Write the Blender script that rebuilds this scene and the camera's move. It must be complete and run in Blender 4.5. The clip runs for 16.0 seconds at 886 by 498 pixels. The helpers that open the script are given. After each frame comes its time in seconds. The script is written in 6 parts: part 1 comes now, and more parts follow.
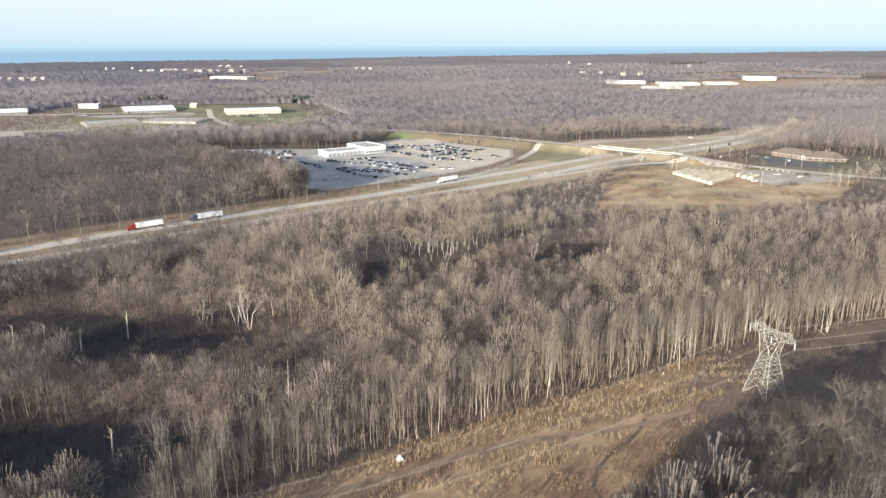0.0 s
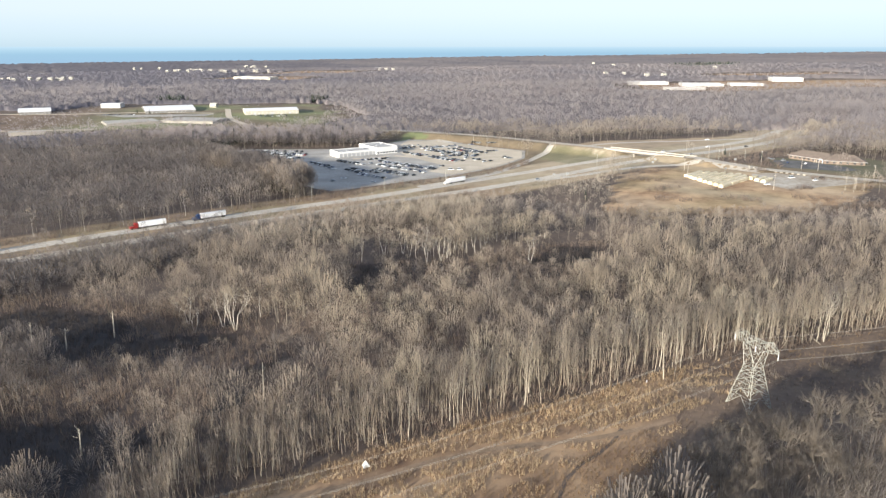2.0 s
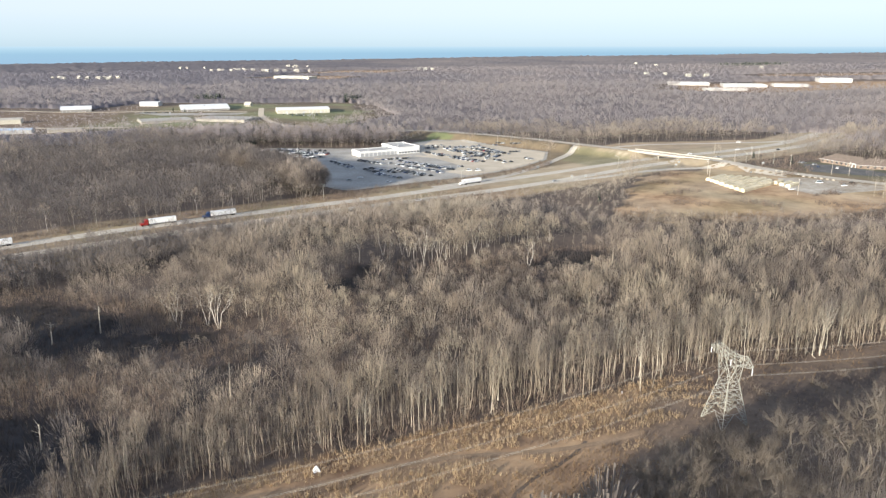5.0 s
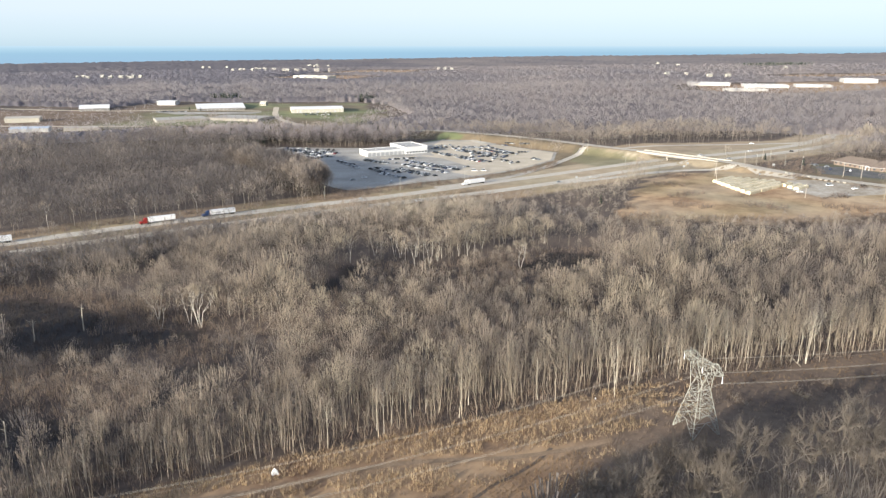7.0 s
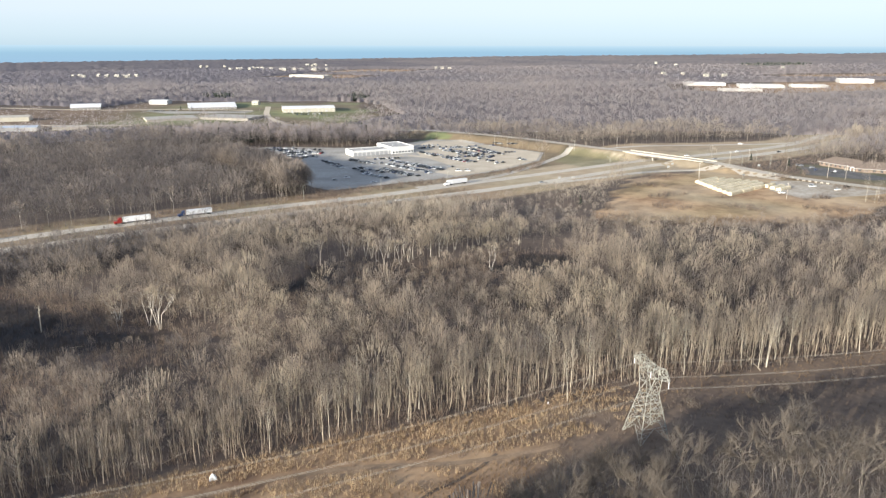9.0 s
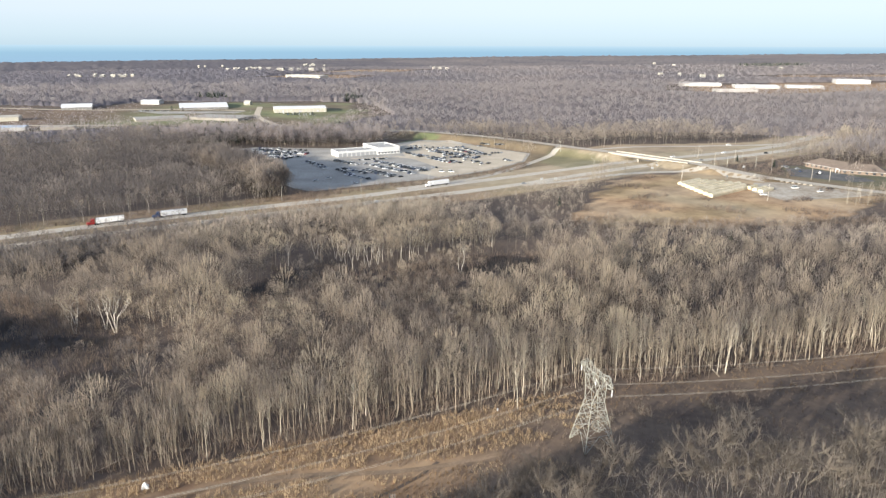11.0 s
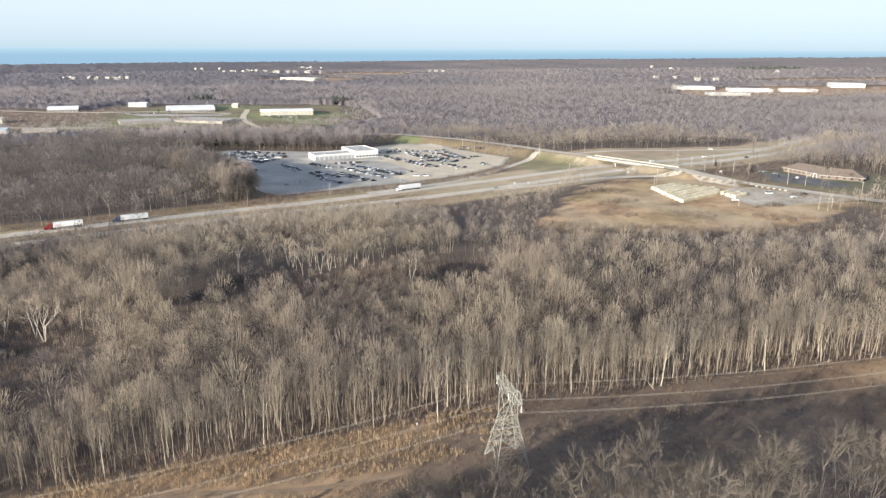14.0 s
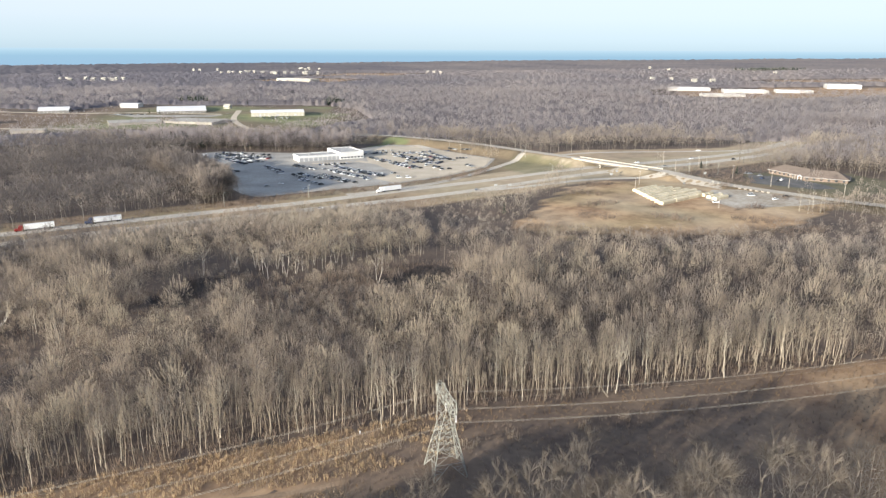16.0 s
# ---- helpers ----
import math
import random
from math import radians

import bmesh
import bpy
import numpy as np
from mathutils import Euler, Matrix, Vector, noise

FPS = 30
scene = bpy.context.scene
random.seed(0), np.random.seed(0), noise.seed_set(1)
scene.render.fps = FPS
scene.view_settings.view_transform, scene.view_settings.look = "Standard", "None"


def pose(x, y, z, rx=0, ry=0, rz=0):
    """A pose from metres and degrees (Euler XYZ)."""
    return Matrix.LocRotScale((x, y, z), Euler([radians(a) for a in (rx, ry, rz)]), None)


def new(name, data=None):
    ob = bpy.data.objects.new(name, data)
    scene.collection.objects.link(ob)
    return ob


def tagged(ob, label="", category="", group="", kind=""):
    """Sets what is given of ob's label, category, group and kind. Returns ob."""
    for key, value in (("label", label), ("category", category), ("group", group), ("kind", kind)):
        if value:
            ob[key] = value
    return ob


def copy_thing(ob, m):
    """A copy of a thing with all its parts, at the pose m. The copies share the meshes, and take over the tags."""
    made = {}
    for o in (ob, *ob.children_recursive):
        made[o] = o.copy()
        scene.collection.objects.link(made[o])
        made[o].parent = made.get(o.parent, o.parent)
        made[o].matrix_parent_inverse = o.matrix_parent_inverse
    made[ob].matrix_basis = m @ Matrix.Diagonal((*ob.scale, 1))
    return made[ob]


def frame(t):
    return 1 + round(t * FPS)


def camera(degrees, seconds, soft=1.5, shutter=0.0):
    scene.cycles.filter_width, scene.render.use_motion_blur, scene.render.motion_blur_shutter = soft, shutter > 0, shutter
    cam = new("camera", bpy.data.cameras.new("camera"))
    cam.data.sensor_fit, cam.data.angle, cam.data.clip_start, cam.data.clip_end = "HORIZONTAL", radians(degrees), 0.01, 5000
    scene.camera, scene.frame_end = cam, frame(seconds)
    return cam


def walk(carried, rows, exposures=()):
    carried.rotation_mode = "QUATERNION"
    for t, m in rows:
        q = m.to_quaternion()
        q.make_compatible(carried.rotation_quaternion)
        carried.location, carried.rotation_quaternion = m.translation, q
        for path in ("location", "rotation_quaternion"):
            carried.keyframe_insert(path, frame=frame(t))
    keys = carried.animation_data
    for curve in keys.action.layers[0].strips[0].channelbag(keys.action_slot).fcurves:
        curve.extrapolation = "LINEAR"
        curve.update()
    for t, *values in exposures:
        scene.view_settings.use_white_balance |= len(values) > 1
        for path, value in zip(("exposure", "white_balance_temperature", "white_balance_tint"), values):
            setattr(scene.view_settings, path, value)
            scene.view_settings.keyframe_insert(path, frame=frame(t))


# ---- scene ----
cam = camera(64.1, 16.0, soft=1.38)
METRES, EYE, TILT, LEAN, TURN = 130.0, 107.2, -16.0, 0.0, 0.0
ROWS = [
    (0.0, 0.0, 0.0, 0.0, -0.0, 0.0, -0.0),
    (0.5, 0.0284, 0.0064, 0.0018, 0.57, 0.01, -0.16),
    (1.0, 0.057, 0.0128, 0.0037, 1.11, 0.01, -0.32),
    (1.5, 0.0857, 0.0191, 0.0058, 1.56, 0.02, -0.44),
    (2.0, 0.1147, 0.0254, 0.0077, 2.01, 0.02, -0.57),
    (2.5, 0.1436, 0.032, 0.0095, 2.46, 0.02, -0.7),
    (3.0, 0.1711, 0.0384, 0.0114, 2.92, 0.01, -0.84),
    (3.5, 0.2004, 0.0453, 0.0135, 3.42, 0.0, -0.98),
    (4.0, 0.2299, 0.0523, 0.0154, 3.98, -0.02, -1.13),
    (6.5, 0.3767, 0.0913, 0.0256, 7.13, -0.12, -2.06),
    (7.0, 0.407, 0.0998, 0.0283, 7.23, -0.14, -2.09),
    (7.5, 0.436, 0.1087, 0.0304, 7.24, -0.15, -2.13),
    (8.0, 0.4646, 0.1177, 0.0331, 7.27, -0.18, -2.13),
    (8.5, 0.4932, 0.1268, 0.036, 7.3, -0.19, -2.16),
    (9.0, 0.5222, 0.1367, 0.0386, 7.33, -0.18, -2.2),
    (11.5, 0.6719, 0.1943, 0.0554, 7.5, -0.17, -2.33),
    (12.0, 0.702, 0.2075, 0.0593, 7.54, -0.15, -2.36),
    (12.5, 0.7321, 0.2204, 0.0632, 7.57, -0.07, -2.37),
    (13.0, 0.7621, 0.2331, 0.0666, 7.59, -0.02, -2.39),
    (13.5, 0.7924, 0.2458, 0.0701, 7.64, -0.0, -2.42),
    (14.0, 0.8224, 0.2585, 0.0734, 7.67, 0.04, -2.45),
    (14.5, 0.8527, 0.2713, 0.0766, 7.71, 0.05, -2.47),
    (15.0, 0.8834, 0.2841, 0.08, 7.75, 0.06, -2.48),
    (15.5, 0.9135, 0.2968, 0.0835, 7.78, 0.08, -2.5),
    (16.0, 0.9439, 0.3097, 0.0868, 7.82, 0.11, -2.52),
]
walk(cam, [(t, pose(0, 0, EYE, TILT, LEAN, TURN) @ pose(METRES * x, METRES * y, METRES * z, 90 + pitch, roll, yaw)) for t, x, y, z, yaw, pitch, roll in ROWS],
     exposures=[(0.0, 1.33, 6080, 10), (4.0, 1.31, 6080, 10), (8.0, 1.29, 6080, 10), (16.0, 1.28, 6080, 10)])

# ---- world and sun ----
SUN_ELEVATION, SUN_AZIMUTH = 12.2, 217.0
world = bpy.data.worlds.new("world")
scene.world = world
world.use_nodes = True
wn = world.node_tree
sky = wn.nodes.new("ShaderNodeTexSky")
sky.sky_type, sky.sun_disc = "NISHITA", False
sky.sun_elevation, sky.sun_rotation = radians(SUN_ELEVATION), radians(SUN_AZIMUTH)
sky.altitude, sky.air_density, sky.dust_density, sky.ozone_density = 200, 0.7, 0.2, 2.8
background = wn.nodes["Background"]
background.inputs["Strength"].default_value = 0.068
tint = wn.nodes.new("ShaderNodeMix")
tint.data_type, tint.blend_type = "RGBA", "MULTIPLY"
tint.inputs[0].default_value, tint.inputs[7].default_value = 1.0, (0.97, 0.975, 1.05, 1)
# thin high haze: pale blue at the horizon, white above it, clear blue towards the zenith
way_up = wn.nodes.new("ShaderNodeSeparateXYZ")
wn.links.new(wn.nodes.new("ShaderNodeTexCoord").outputs["Generated"], way_up.inputs[0])
haze = wn.nodes.new("ShaderNodeValToRGB")
while len(haze.color_ramp.elements) > 1:
    haze.color_ramp.elements.remove(haze.color_ramp.elements[-1])
HAZE = [(0.0, 3.8, 4.7, 5.15), (0.012, 4.4, 5.15, 5.45), (0.04, 5.3, 5.7, 5.8), (0.1, 6.1, 6.3, 6.25), (0.22, 5.4, 5.75, 6.0), (0.5, 3.2, 3.8, 4.8), (1.0, 2.0, 2.7, 4.1)]
for k, (up, r, g, b) in enumerate(HAZE):
    stop = haze.color_ramp.elements.new(up) if k else haze.color_ramp.elements[0]
    stop.position, stop.color = up, (r / 10, g / 10, b / 10, 1)
wn.links.new(way_up.outputs[2], haze.inputs[0])
thick = wn.nodes.new("ShaderNodeMix")
thick.data_type, thick.blend_type = "RGBA", "MULTIPLY"
thick.inputs[0].default_value, thick.inputs[7].default_value = 1.0, (10, 10, 10, 1)
wn.links.new(haze.outputs[0], thick.inputs[6])
hazy = wn.nodes.new("ShaderNodeMix")
hazy.data_type = "RGBA"
hazy.inputs[0].default_value = 0.86
wn.links.new(sky.outputs[0], tint.inputs[6])
wn.links.new(tint.outputs[2], hazy.inputs[6])
wn.links.new(thick.outputs[2], hazy.inputs[7])
wn.links.new(hazy.outputs[2], background.inputs["Color"])
sun = new("sun", bpy.data.lights.new("sun", "SUN"))
sun.data.energy, sun.data.angle, sun.data.color = 5.0, radians(0.6), (1.0, 0.90, 0.735)
saz, sel = radians(SUN_AZIMUTH), radians(SUN_ELEVATION)
SUN_WAY = Vector((math.sin(saz) * math.cos(sel), math.cos(saz) * math.cos(sel), math.sin(sel)))
sun.matrix_world = Matrix.Translation(SUN_WAY * 300) @ SUN_WAY.to_track_quat("Z", "Y").to_matrix().to_4x4()

# ---- materials ----
def material(name, low, high, scale=1.0, rough=0.85, metal=0.0, bump=0.0, fine=None, island=0.0, spread=(0.35, 0.65), coords="world", random_tone=0.0):
    """A surface whose colour wanders between two tones at a broad and a fine scale (per metre)."""
    m = bpy.data.materials.new(name)
    m.use_nodes = True
    nt = m.node_tree
    n, link = nt.nodes, nt.links.new
    bsdf = n["Principled BSDF"]
    bsdf.inputs["Roughness"].default_value, bsdf.inputs["Metallic"].default_value = rough, metal
    bsdf.inputs["Specular IOR Level"].default_value = 0.25
    if coords == "world":
        place = n.new("ShaderNodeNewGeometry").outputs["Position"]
    else:
        place = n.new("ShaderNodeTexCoord").outputs["Object"]
    broad = n.new("ShaderNodeTexNoise")
    broad.inputs["Scale"].default_value, broad.inputs["Detail"].default_value = scale, 4
    link(place, broad.inputs["Vector"])
    grain = n.new("ShaderNodeTexNoise")
    grain.inputs["Scale"].default_value, grain.inputs["Detail"].default_value = fine or scale * 9, 5
    link(place, grain.inputs["Vector"])
    mix = n.new("ShaderNodeMath")
    mix.operation = "MULTIPLY_ADD"
    mix.inputs[1].default_value = 0.45
    link(grain.outputs[0], mix.inputs[0])
    half = n.new("ShaderNodeMath")
    half.operation = "MULTIPLY"
    half.inputs[1].default_value = 0.55
    link(broad.outputs[0], half.inputs[0])
    link(half.outputs[0], mix.inputs[2])
    value = mix.outputs[0]
    if island or random_tone:
        source = n.new("ShaderNodeNewGeometry").outputs["Random Per Island"] if island else n.new("ShaderNodeObjectInfo").outputs["Random"]
        shift = n.new("ShaderNodeMath")
        shift.operation = "MULTIPLY_ADD"
        shift.inputs[1].default_value = island or random_tone
        link(source, shift.inputs[0])
        back = n.new("ShaderNodeMath")
        back.operation = "SUBTRACT"
        back.inputs[1].default_value = 0.5 * (island or random_tone)
        link(value, back.inputs[0])
        link(back.outputs[0], shift.inputs[2])
        value = shift.outputs[0]
    ramp = n.new("ShaderNodeValToRGB")
    ramp.color_ramp.elements[0].position, ramp.color_ramp.elements[1].position = spread
    ramp.color_ramp.elements[0].color, ramp.color_ramp.elements[1].color = (*low, 1), (*high, 1)
    link(value, ramp.inputs[0])
    link(ramp.outputs[0], bsdf.inputs["Base Color"])
    if bump:
        relief = n.new("ShaderNodeBump")
        relief.inputs["Strength"].default_value, relief.inputs["Distance"].default_value = bump, 0.1
        link(grain.outputs[0], relief.inputs["Height"])
        link(relief.outputs[0], bsdf.inputs["Normal"])
    return m


def see_through(m, share=0.6):
    """Lets part of the light pass to the far side of thin twigs and stalks."""
    n, link = m.node_tree.nodes, m.node_tree.links.new
    glow = n.new("ShaderNodeBsdfTranslucent")
    link(n["Color Ramp"].outputs[0], glow.inputs[0])
    mix = n.new("ShaderNodeMixShader")
    mix.inputs[0].default_value = share
    link(n["Principled BSDF"].outputs[0], mix.inputs[1])
    link(glow.outputs[0], mix.inputs[2])
    link(mix.outputs[0], n["Material Output"].inputs[0])
    return m


M_BARK = material("bark", (0.22, 0.185, 0.14), (0.41, 0.35, 0.27), 0.09, 0.9, fine=3.0)
M_BARK_WOODS = material("wood_bark", (0.13, 0.112, 0.092), (0.235, 0.202, 0.163), 0.05, 0.9, fine=2.0)
M_PALE = material("pale_bark", (0.33, 0.295, 0.235), (0.52, 0.475, 0.385), 0.3, 0.85, fine=3.0)


def toned(name, tones, rough=0.95, near=False, share=0.6):
    """Twigs and bark whose colour goes by the tree: 'tone' in a joined wood, chance on a tree of its own."""
    m = material(name, tones[0], tones[-1], 0.05, rough, fine=0.35)
    n, link = m.node_tree.nodes, m.node_tree.links.new
    ramp = n["Color Ramp"]
    while len(ramp.color_ramp.elements) > 1:
        ramp.color_ramp.elements.remove(ramp.color_ramp.elements[-1])
    ramp.color_ramp.elements[0].position, ramp.color_ramp.elements[0].color = 0.0, (*tones[0], 1)
    for k, c in enumerate(tones[1:]):
        ramp.color_ramp.elements.new((k + 1) / (len(tones) - 1)).color = (*c, 1)
    if near:
        own = n.new("ShaderNodeObjectInfo").outputs["Random"]
    else:
        attr = n.new("ShaderNodeAttribute")
        attr.attribute_name = "tone"
        own = attr.outputs["Fac"]
    grain = ramp.inputs[0].links[0].from_socket
    soft = n.new("ShaderNodeMath")
    soft.operation = "MULTIPLY_ADD"
    soft.inputs[1].default_value, soft.inputs[2].default_value = 0.9, -0.45
    link(grain, soft.inputs[0])
    total = n.new("ShaderNodeMath")
    total.use_clamp = True
    link(own, total.inputs[0])
    link(soft.outputs[0], total.inputs[1])
    link(total.outputs[0], ramp.inputs[0])
    return see_through(m, share)


TWIG_TONES = [(0.19, 0.165, 0.15), (0.315, 0.262, 0.21), (0.385, 0.318, 0.248), (0.43, 0.365, 0.272), (0.475, 0.412, 0.302)]
M_TWIG = toned("twigs", TWIG_TONES)
# Distance haze is put into these lighter, greyer twig tones.
M_TWIG_FAR = toned("hazy_twigs_far", [(0.41, 0.366, 0.354), (0.495, 0.433, 0.4), (0.545, 0.481, 0.432)], share=0.75)
# Bluer copy of the twig tones, with middle-distance haze painted in.
M_TWIG_MIDDLE = toned("hazy_twigs_middle", [(0.178, 0.157, 0.147), (0.335, 0.285, 0.241), (0.415, 0.35, 0.286), (0.462, 0.397, 0.312), (0.505, 0.443, 0.345)])
# Haze and sun on upright crowns are painted into the paler canopy tones.
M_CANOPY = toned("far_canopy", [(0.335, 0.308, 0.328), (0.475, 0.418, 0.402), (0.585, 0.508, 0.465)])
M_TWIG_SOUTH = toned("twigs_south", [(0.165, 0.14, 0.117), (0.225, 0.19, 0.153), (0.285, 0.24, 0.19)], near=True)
M_BARK_SOUTH = material("grey_bark", (0.24, 0.205, 0.165), (0.41, 0.355, 0.285), 0.2, 0.9, fine=3.0)
M_TWIG_NEAR = toned("twigs_near", TWIG_TONES[:-1], near=True)
M_SHRUB = see_through(material("shrub_twigs", (0.165, 0.13, 0.108), (0.36, 0.28, 0.212), 0.06, 0.95, fine=0.5, island=0.2))
M_DRYGRASS = see_through(material("dry_grass", (0.16, 0.105, 0.062), (0.38, 0.265, 0.155), 0.1, 0.95, fine=0.8, island=0.2))
# Brush of the wet hollows, with tree shade put into its dark colour.
M_SWAMP_SHADE = see_through(material("swamp_brush", (0.05, 0.045, 0.043), (0.14, 0.115, 0.098), 0.06, 0.95, fine=0.5, island=0.2))
M_REED = see_through(material("dry_reeds", (0.32, 0.23, 0.14), (0.68, 0.535, 0.345), 0.12, 0.9, fine=0.9, island=0.3))
M_PINE = material("pine_needles", (0.025, 0.033, 0.026), (0.055, 0.068, 0.05), 0.2, 0.9, island=0.3)
M_ASPHALT = material("asphalt", (0.40, 0.352, 0.282), (0.53, 0.468, 0.378), 0.05, 0.9, fine=0.8)
M_LOT = material("lot_asphalt", (0.25, 0.232, 0.203), (0.44, 0.41, 0.36), 0.04, 0.9, fine=0.6)
M_GRAVEL = material("gravel", (0.41, 0.345, 0.255), (0.58, 0.50, 0.385), 0.05, 0.95, fine=0.7)
M_YARD = material("worn_yard", (0.27, 0.22, 0.16), (0.50, 0.45, 0.375), 0.06, 0.95, fine=0.4)
M_DITCH = material("wet_ditch", (0.08, 0.06, 0.045), (0.15, 0.11, 0.08), 0.3, 0.6)
M_TRACK = material("dirt_track", (0.18, 0.125, 0.08), (0.30, 0.215, 0.14), 0.2, 0.95, fine=1.5)
M_DARKLOT = material("dark_asphalt", (0.08, 0.078, 0.078), (0.16, 0.153, 0.143), 0.1, 0.9, fine=0.8)
M_CONCRETE = material("concrete", (0.29, 0.265, 0.225), (0.41, 0.38, 0.325), 0.15, 0.85, fine=1.5)
M_FLATROOF = material("grey_membrane_roof", (0.34, 0.325, 0.30), (0.46, 0.445, 0.415), 0.06, 0.8, fine=0.5)
M_WHITEWALL = material("white_metal_wall", (0.40, 0.39, 0.37), (0.52, 0.505, 0.48), 0.08, 0.6, fine=0.8)
M_DEALERWALL = material("white_panel_wall", (0.64, 0.63, 0.61), (0.76, 0.75, 0.73), 0.1, 0.55, fine=0.8)
# Grey wall tone, with the weaker light on the fronts painted in.
M_DIMWALL = material("dim_metal_wall", (0.17, 0.165, 0.155), (0.26, 0.25, 0.235), 0.08, 0.6, fine=0.8)
M_WHITEROOF = material("white_roof", (0.66, 0.65, 0.63), (0.80, 0.785, 0.765), 0.06, 0.7, fine=0.6)
M_TANROOF = material("weathered_flat_roof", (0.33, 0.31, 0.27), (0.45, 0.42, 0.37), 0.05, 0.85, fine=0.5)
M_CREAMWALL = material("cream_wall", (0.38, 0.36, 0.30), (0.48, 0.455, 0.38), 0.08, 0.75, fine=0.8)
M_BLUEROOF = material("pale_blue_roof", (0.36, 0.44, 0.55), (0.48, 0.56, 0.66), 0.08, 0.6, fine=0.7)
M_BROWNROOF = material("brown_shingles", (0.125, 0.098, 0.08), (0.19, 0.152, 0.124), 0.4, 0.9, fine=2.5)
M_BRICK = material("brick_wall", (0.15, 0.115, 0.09), (0.235, 0.18, 0.145), 0.5, 0.9, fine=3.0)
M_GLASS = material("dark_glass", (0.02, 0.025, 0.03), (0.05, 0.06, 0.07), 0.5, 0.12)
M_STEEL = material("galvanised_steel", (0.27, 0.265, 0.225), (0.40, 0.39, 0.335), 0.5, 0.55, metal=0.15, fine=4.0)
M_WIRE = material("aluminium_wire", (0.34, 0.30, 0.24), (0.44, 0.40, 0.33), 0.5, 0.5, metal=0.2)
M_WOOD = material("weathered_pole_wood", (0.27, 0.24, 0.205), (0.42, 0.38, 0.325), 0.6, 0.9, fine=5.0)
M_STACK = material("pale_bales", (0.46, 0.395, 0.27), (0.66, 0.58, 0.42), 0.4, 0.85, fine=2.0, random_tone=0.2)
M_WHITEPAINT = material("white_paint", (0.74, 0.74, 0.73), (0.82, 0.82, 0.81), 0.6, 0.4)
M_BLACKPAINT = material("black_paint", (0.02, 0.02, 0.022), (0.04, 0.04, 0.042), 0.6, 0.3)
M_SILVER = material("silver_paint", (0.38, 0.39, 0.40), (0.50, 0.51, 0.52), 0.6, 0.3, metal=0.4)
M_REDPAINT = material("red_paint", (0.20, 0.022, 0.02), (0.28, 0.035, 0.03), 0.6, 0.35)
M_BLUEPAINT = material("blue_paint", (0.02, 0.035, 0.09), (0.035, 0.06, 0.13), 0.6, 0.35)
M_SIGNBACK = material("bare_sign_back", (0.36, 0.36, 0.35), (0.46, 0.46, 0.45), 0.8, 0.5, metal=0.2)
# Shade under the bridge deck is put into the girders' dark colour.
M_GIRDER = material("shaded_girder", (0.11, 0.098, 0.085), (0.18, 0.162, 0.14), 0.4, 0.8, fine=2.0)
M_RUBBER = material("tyre_rubber", (0.02, 0.02, 0.02), (0.035, 0.035, 0.035), 2.0, 0.9)
M_TENT = material("white_canvas", (0.70, 0.70, 0.68), (0.82, 0.82, 0.80), 1.0, 0.8)
M_LINE = material("road_paint", (0.62, 0.60, 0.54), (0.75, 0.73, 0.68), 0.6, 0.8)


def ground_material():
    """Leaf litter, with field grass, lawn and bare soil where the land carries them (colour attribute 'cover')."""
    m = material("land", (0.07, 0.056, 0.048), (0.165, 0.123, 0.094), 0.03, 0.97, bump=0.6, fine=0.5)
    nt = m.node_tree
    n, link = nt.nodes, nt.links.new
    bsdf = n["Principled BSDF"]
    base = bsdf.inputs["Base Color"].links[0].from_socket
    cover = n.new("ShaderNodeVertexColor")
    cover.layer_name = "cover"
    split = n.new("ShaderNodeSeparateColor")
    link(cover.outputs[0], split.inputs[0])
    place = n.new("ShaderNodeNewGeometry").outputs["Position"]
    # Tree shade over the wet hollows is mixed in as near-black ground.
    swamp_shade = n.new("ShaderNodeMix")
    swamp_shade.data_type = "RGBA"
    swamp_shade.inputs[6].default_value = (0.028, 0.029, 0.032, 1)
    link(cover.outputs[1], swamp_shade.inputs[0])
    link(base, swamp_shade.inputs[7])
    base = swamp_shade.outputs[2]
    for k, (low, high, scale) in enumerate((((0.21, 0.125, 0.07), (0.47, 0.32, 0.183), 0.05), ((0.13, 0.16, 0.07), (0.24, 0.25, 0.12), 0.04), ((0.38, 0.32, 0.22), (0.52, 0.45, 0.33), 0.08))):
        tex = n.new("ShaderNodeTexNoise")
        tex.inputs["Scale"].default_value, tex.inputs["Detail"].default_value, tex.inputs["Roughness"].default_value = scale, 8, 0.65
        link(place, tex.inputs["Vector"])
        ramp = n.new("ShaderNodeValToRGB")
        ramp.color_ramp.elements[0].position, ramp.color_ramp.elements[1].position = 0.36, 0.62
        ramp.color_ramp.elements[0].color, ramp.color_ramp.elements[1].color = (*low, 1), (*high, 1)
        link(tex.outputs[0], ramp.inputs[0])
        mix = n.new("ShaderNodeMix")
        mix.data_type = "RGBA"
        link(split.outputs[k], mix.inputs[0])
        link(base, mix.inputs[6])
        link(ramp.outputs[0], mix.inputs[7])
        base = mix.outputs[2]
    link(base, bsdf.inputs["Base Color"])
    return m


M_LAND = ground_material()

# ---- the lie of the land ----
def ease(t):
    t = np.clip(t, 0, 1)
    return t * t * (3 - 2 * t)


OVERPASS = [(-250, 905), (-130, 868), (-75, 878), (-20, 862), (40, 824), (100, 764), (154, 706.5), (198, 667), (222, 648), (240, 630), (262, 606), (290, 582), (322, 556), (352, 536), (430, 488), (560, 420)]
